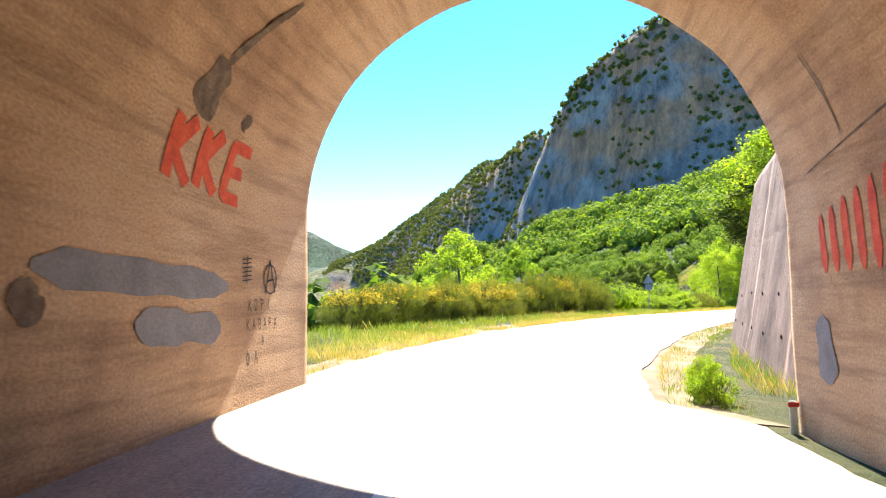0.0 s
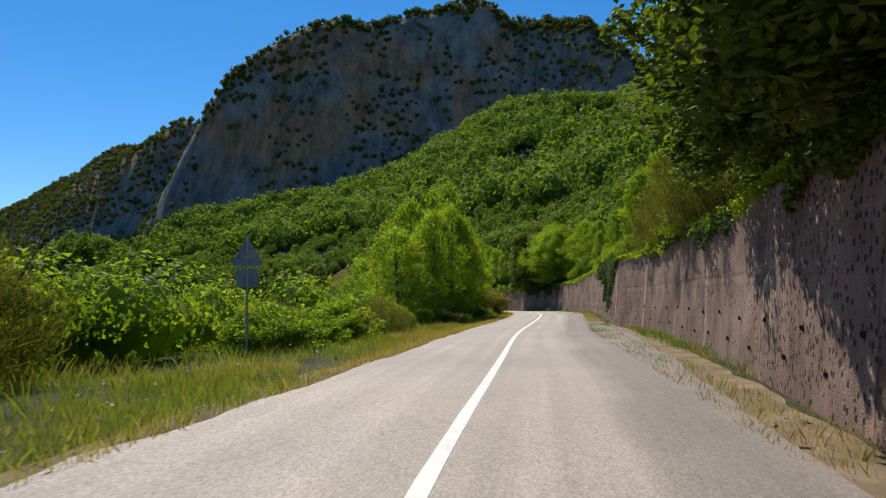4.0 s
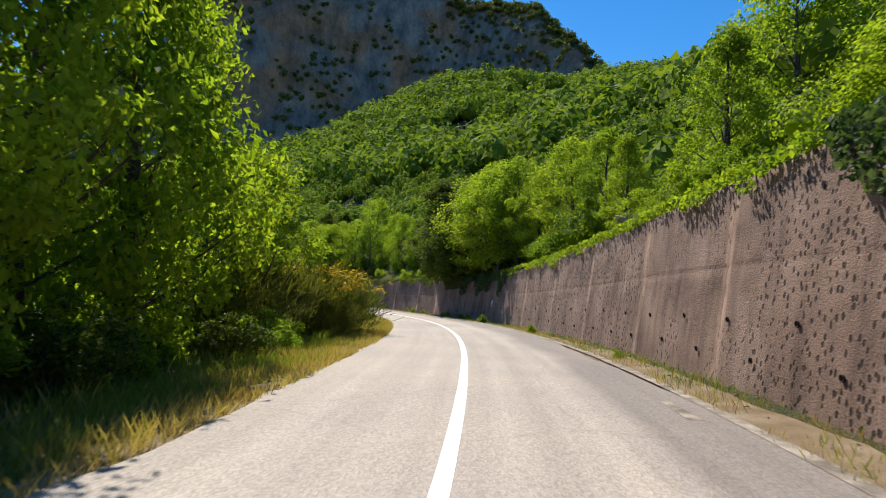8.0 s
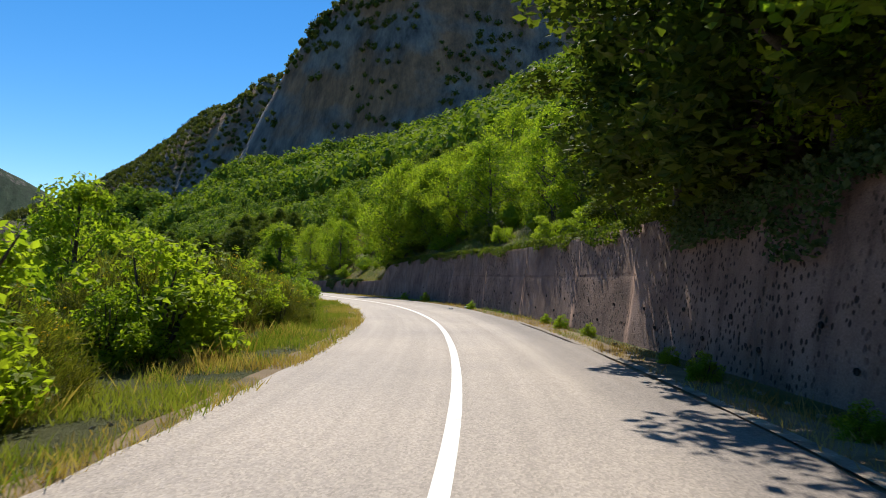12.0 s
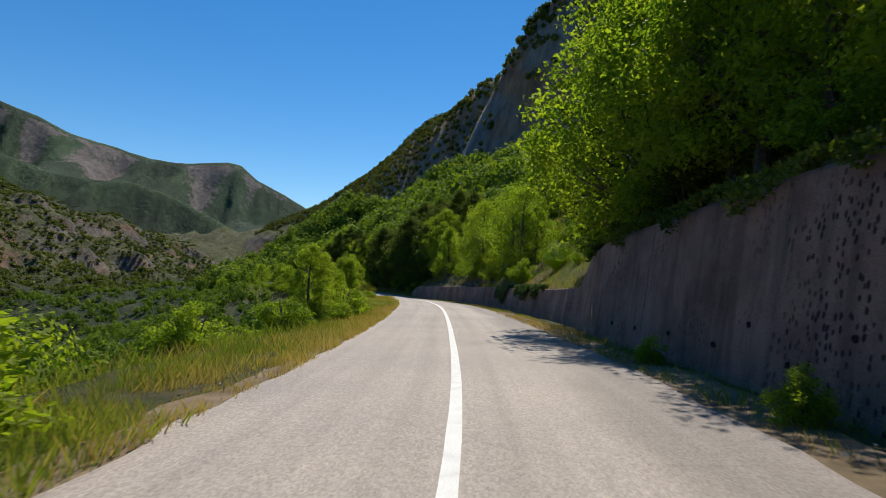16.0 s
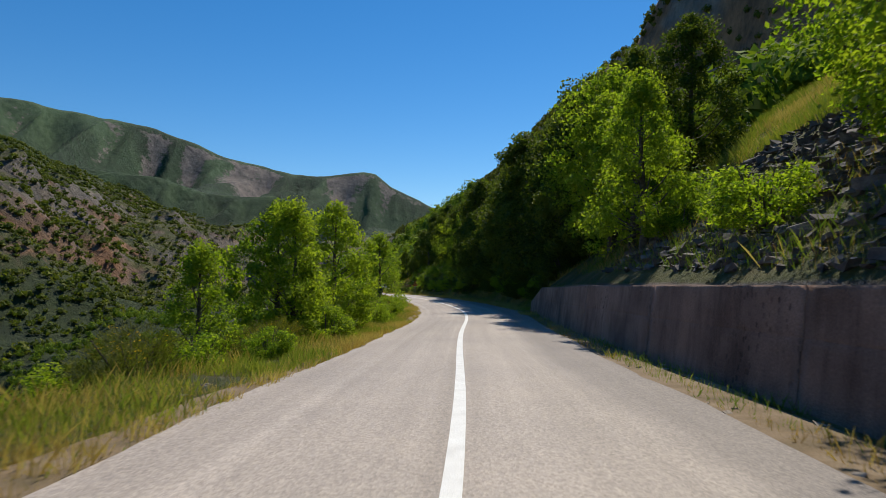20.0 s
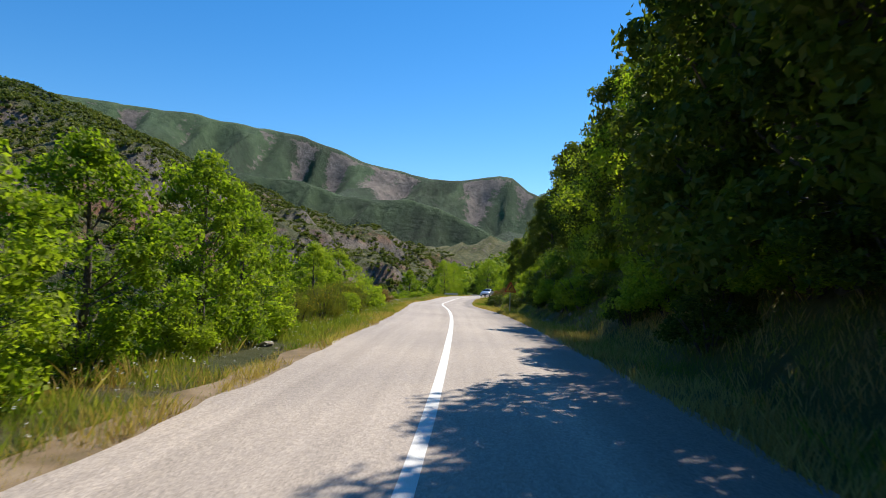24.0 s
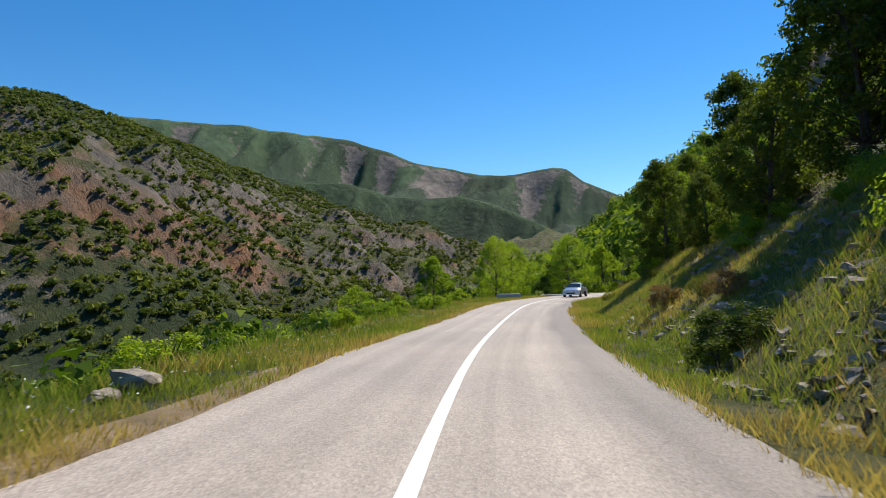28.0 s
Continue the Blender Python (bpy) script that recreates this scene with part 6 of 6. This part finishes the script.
OFF = 0.014
M_SPRAY = spot_mat("orange_red_spray", (0.68, 0.09, 0.03), (0.5, 0.06, 0.03), (0.75, 0.14, 0.06), 5.0, 40.0, 0.8, 0.002)
M_GREYPAINT = spot_mat("grey_overpaint", (0.24, 0.23, 0.24), (0.17, 0.165, 0.17), (0.3, 0.29, 0.3), 1.5, 30.0, 0.85, 0.002)
slogan = thing("graffiti", "bold orange-red painted letters KKE on the tunnel wall", "graffiti")
for name, x0, sk in (("letter", 6.45, 0.2), ("letter", 7.1, 0.2)):
    part(name, wall_strip("letter", [line((x0, 3.0), (x0 + sk, 3.75)), line((x0 + 0.12, 3.36), (x0 + 0.56, 3.76)), line((x0 + 0.12, 3.36), (x0 + 0.44, 2.98))], 0.19, M_SPRAY, lift=OFF), None, slogan)
part("letter", wall_strip("letter", [line((7.75, 2.96), (7.98, 3.74)), line((7.98, 3.71), (8.42, 3.7)), line((7.88, 3.36), (8.24, 3.36)), line((7.75, 3.0), (8.18, 2.98))], 0.17, M_SPRAY, lift=OFF), None, slogan)
patch = thing("paint_patch", "grey overpaint bands covering old writing on the tunnel wall", "painted patch", data=wall_strip("paint_patch", [line((4.6, 1.9), (7.95, 1.81), 20)], 0.36, M_GREYPAINT, lift=OFF, ragged=True))
thing("paint_patch", "short grey overpaint band on the tunnel wall", "painted patch", data=wall_strip("paint_patch", [line((5.96, 1.37), (7.75, 1.27), 14)], 0.38, M_GREYPAINT, lift=OFF, ragged=True))
M_SPALL = spot_mat("spalled_concrete", (0.17, 0.12, 0.08), (0.09, 0.065, 0.045), (0.27, 0.2, 0.14), 6.0, 40.0, 0.95, 0.03)
part("spalled_patch", wall_strip("spalled_patch", [line((6.95, 3.85), (7.25, 4.55), 14)], 0.5, M_SPALL, lift=OFF, ragged=True), None, tunnel, "dark broken patch with bare aggregate")
part("spalled_patch", wall_strip("spalled_patch", [line((7.2, 4.5), (7.95, 5.6), 22)], 0.12, M_SPALL, lift=OFF, ragged=True), None, tunnel)
part("spalled_patch", wall_strip("spalled_patch", [line((8.0, 3.95), (8.2, 4.15), 8)], 0.16, M_SPALL, lift=OFF, ragged=True), None, tunnel)
part("spalled_patch", wall_strip("spalled_patch", [line((4.45, 1.75), (4.7, 1.45), 8)], 0.3, M_SPALL, lift=OFF, ragged=True), None, tunnel)
part("spalled_patch", wall_strip("spalled_patch", [line((6.6, 3.6), (9.6, 3.2), 24)], 0.035, M_SPALL, False, OFF, True), None, tunnel, "long thin crack in the lining")
part("spalled_patch", wall_strip("spalled_patch", [line((8.2, 3.5), (8.5, 4.6), 12)], 0.04, M_SPALL, False, OFF, True), None, tunnel)
circle = [(9.2 + 0.2 * math.cos(a), 1.95 + 0.22 * math.sin(a)) for a in np.linspace(0, 6.4, 22)]
tagm = thing("graffiti", "black circled letter A sprayed on the tunnel wall", "graffiti")
part("circle", wall_strip("circle", [circle], 0.025, M_BLACK, lift=OFF), None, tagm)
part("letter", wall_strip("letter", [line((9.05, 1.72), (9.2, 2.24)), line((9.2, 2.24), (9.36, 1.74)), line((9.1, 1.92), (9.32, 1.95))], 0.028, M_BLACK, lift=OFF), None, tagm)


def glyphs(text, s, z, h, step):
    """Thin hand-drawn capitals from straight strokes."""
    forms = {"X": [((0, 0), (0.6, 1)), ((0, 1), (0.6, 0))], "K": [((0, 0), (0, 1)), ((0, 0.5), (0.6, 1)), ((0, 0.5), (0.6, 0))], "A": [((0, 0), (0.3, 1)), ((0.3, 1), (0.6, 0)), ((0.12, 0.4), (0.48, 0.4))],
             "P": [((0, 0), (0, 1)), ((0, 1), (0.5, 0.9)), ((0.5, 0.9), (0.5, 0.6)), ((0.5, 0.6), (0, 0.5))], "I": [((0.2, 0), (0.2, 1))], "O": [((0.05, 0.2), (0.05, 0.8)), ((0.05, 0.8), (0.3, 1)), ((0.3, 1), (0.55, 0.8)), ((0.55, 0.8), (0.55, 0.2)), ((0.55, 0.2), (0.3, 0)), ((0.3, 0), (0.05, 0.2))]}
    forms["T"] = forms["O"] + [((0.15, 0.5), (0.45, 0.5))]
    forms["F"] = forms["O"] + [((0.3, -0.2), (0.3, 1.2))]
    out = []
    for i, ch in enumerate(text):
        for a, b in forms.get(ch, []):
            out.append(line((s + i * step + a[0] * h * 0.8, z + a[1] * h), (s + i * step + b[0] * h * 0.8, z + b[1] * h), 3))
    return out


words = thing("graffiti", "thin black handwritten Greek words on the tunnel wall", "graffiti")
part("written_line", wall_strip("written_line", glyphs("XOPI", 8.5, 1.48, 0.17, 0.2), 0.016, M_BLACK, lift=OFF), None, words)
part("written_line", wall_strip("written_line", glyphs("KATAPA", 8.46, 1.2, 0.17, 0.17), 0.016, M_BLACK, lift=OFF), None, words)
part("written_line", wall_strip("written_line", glyphs("A", 8.9, 0.98, 0.14, 0.17), 0.014, M_BLACK, lift=OFF), None, words)
part("written_line", wall_strip("written_line", glyphs("FA", 8.43, 0.72, 0.18, 0.24), 0.014, M_BLACK, lift=OFF), None, words)
scrawl = [line((8.35, 1.9 + 0.06 * k), (8.62, 1.93 + 0.06 * k), 4) for k in range(6)] + [line((8.47, 1.86), (8.5, 2.26), 4)]
thing("graffiti", "black scrawled hatching on the tunnel wall", "graffiti", data=wall_strip("scrawl", scrawl, 0.016, M_BLACK, lift=OFF))
red = thing("graffiti", "broad faded red painted strokes on the dark tunnel wall", "graffiti")
for k in range(6):
    s0 = 7.25 + k * 0.36
    part("stroke", wall_strip("stroke", [line((s0, 1.82), (s0 + 0.06, 2.95 - k * 0.07), 6)], 0.2, M_SPRAY, False, OFF, True), None, red)
thing("paint_patch", "grey overpaint blot low on the tunnel wall", "painted patch", data=wall_strip("paint_patch", [line((9.2, 0.35), (9.35, 1.25), 8)], 0.55, M_GREYPAINT, False, OFF, True))
p = place(10.45, T_C + T_R - 0.12)
refl = thing("reflector", "small red and white roadside reflector", "reflector", Matrix.Translation((p[0], p[1], p[2] - 0.35)) @ Matrix.Rotation(-float(at(10.45, HV)), 4, "Z"))
part("body", box(0.1, 0.05, 0.5, Matrix.Translation((0, 0, 0.1)), 0.01), M_WHITE, refl)
part("lens", box(0.16, 0.03, 0.07, Matrix.Translation((0, -0.035, 0.3)), 0.01), M_RED, refl, "red lens")


# ================= oncoming car =================
def build_car():
    paint, n, l, b = material("silver_blue_paint", 0.3, 0.6)
    v = n.new("ShaderNodeTexCoord").outputs["Object"]
    l.new(ramp(n, l, noise_of(n, l, v, 2.0, 3), (0.3, (0.36, 0.41, 0.47)), (0.7, (0.46, 0.51, 0.57))), b.inputs["Base Color"])
    b.inputs["Coat Weight"].default_value = 0.6
    glass, n, l, b = material("car_glass", 0.05)
    b.inputs["Base Color"].default_value = (0.02, 0.03, 0.035, 1)
    lampm, n, l, b = material("headlamp_glass", 0.1)
    b.inputs["Base Color"].default_value = (0.7, 0.72, 0.75, 1)
    car = thing("car", "small silver-blue hatchback car coming round the bend", "car", facing(419.5, -0.4 + 0.5, float(at(419.5, CZ)) + 0.0, math.pi * 0 + 0.1))
    # the car's nose points to -y
    prof = [(-2.0, 0.32, 0.78), (-1.95, 0.62, 0.82), (-1.6, 0.78, 0.85), (-0.9, 0.92, 0.86), (-0.8, 0.95, 0.86), (-0.1, 1.38, 0.66), (0.5, 1.46, 0.64), (1.2, 1.4, 0.62), (1.75, 1.0, 0.8), (1.95, 0.75, 0.82), (1.98, 0.35, 0.78)]
    bm = bmesh.new()
    rows = []
    for y, z, w in prof:
        rows.append([bm.verts.new(c) for c in ((-w, y, 0.25), (-w - 0.02, y, min(z, 0.75)), (-w + (0.12 if z > 1 else 0.05), y, z - 0.03), (-w * 0.5, y, z + 0.02), (w * 0.5, y, z + 0.02), (w - (0.12 if z > 1 else 0.05), y, z - 0.03), (w + 0.02, y, min(z, 0.75)), (w, y, 0.25))])
    for a, c in zip(rows, rows[1:]):
        for i in range(7):
            bm.faces.new((a[i], a[i + 1], c[i + 1], c[i]))
    for row in (rows[0], rows[-1]):
        bm.faces.new(row)
    bmesh.ops.recalc_face_normals(bm, faces=bm.faces[:])
    body = part("body", mesh_bm("body", bm, paint, True), None, car)
    ws = bmesh.new()
    ws.faces.new([ws.verts.new(c) for c in ((-0.72, -0.76, 1.0), (0.72, -0.76, 1.0), (0.56, -0.14, 1.385), (-0.56, -0.14, 1.385))])
    part("windscreen", ws, glass, body, "dark windscreen glass")
    for sx in (-1, 1):
        w = bmesh.new()
        w.faces.new([w.verts.new(c) for c in ((sx * 0.875, -0.6, 0.98), (sx * 0.8, 1.3, 0.98), (sx * 0.7, 1.1, 1.32), (sx * 0.74, -0.05, 1.32))])
        part("side_window", w, glass, body)
        part("headlight", box(0.36, 0.1, 0.16, Matrix.Translation((sx * 0.58, -1.96, 0.66)), 0.03), lampm, body, "clear headlamp")
        part("mirror", box(0.2, 0.1, 0.13, Matrix.Translation((sx * 0.98, -0.62, 1.0)), 0.03), paint, body)
        for y in (-1.25, 1.2):
            wheel = part("wheel", tube(0.19, 0.19, 0.2, 18, Matrix.Translation((sx * 0.84 - 0.1, y, 0.31)) @ Matrix.Rotation(math.pi / 2, 4, "Y")), M_STEEL, car)
            part("tyre", tube(0.31, 0.31, 0.18, 24, Matrix.Translation((sx * 0.82 - 0.09, y, 0.31)) @ Matrix.Rotation(math.pi / 2, 4, "Y")), M_BLACK, wheel, "black rubber tyre")
    part("bumper", box(1.66, 0.16, 0.3, Matrix.Translation((0, -2.0, 0.4)), 0.05), paint, car)
    part("grille", box(0.9, 0.05, 0.14, Matrix.Translation((0, -2.08, 0.42)), 0.02), M_BLACK, car, "black lower grille")
    part("plate", box(0.5, 0.02, 0.11, Matrix.Translation((0, -2.1, 0.55)), 0.005), M_WHITE, car, "plain white plate")
    return car


build_car()
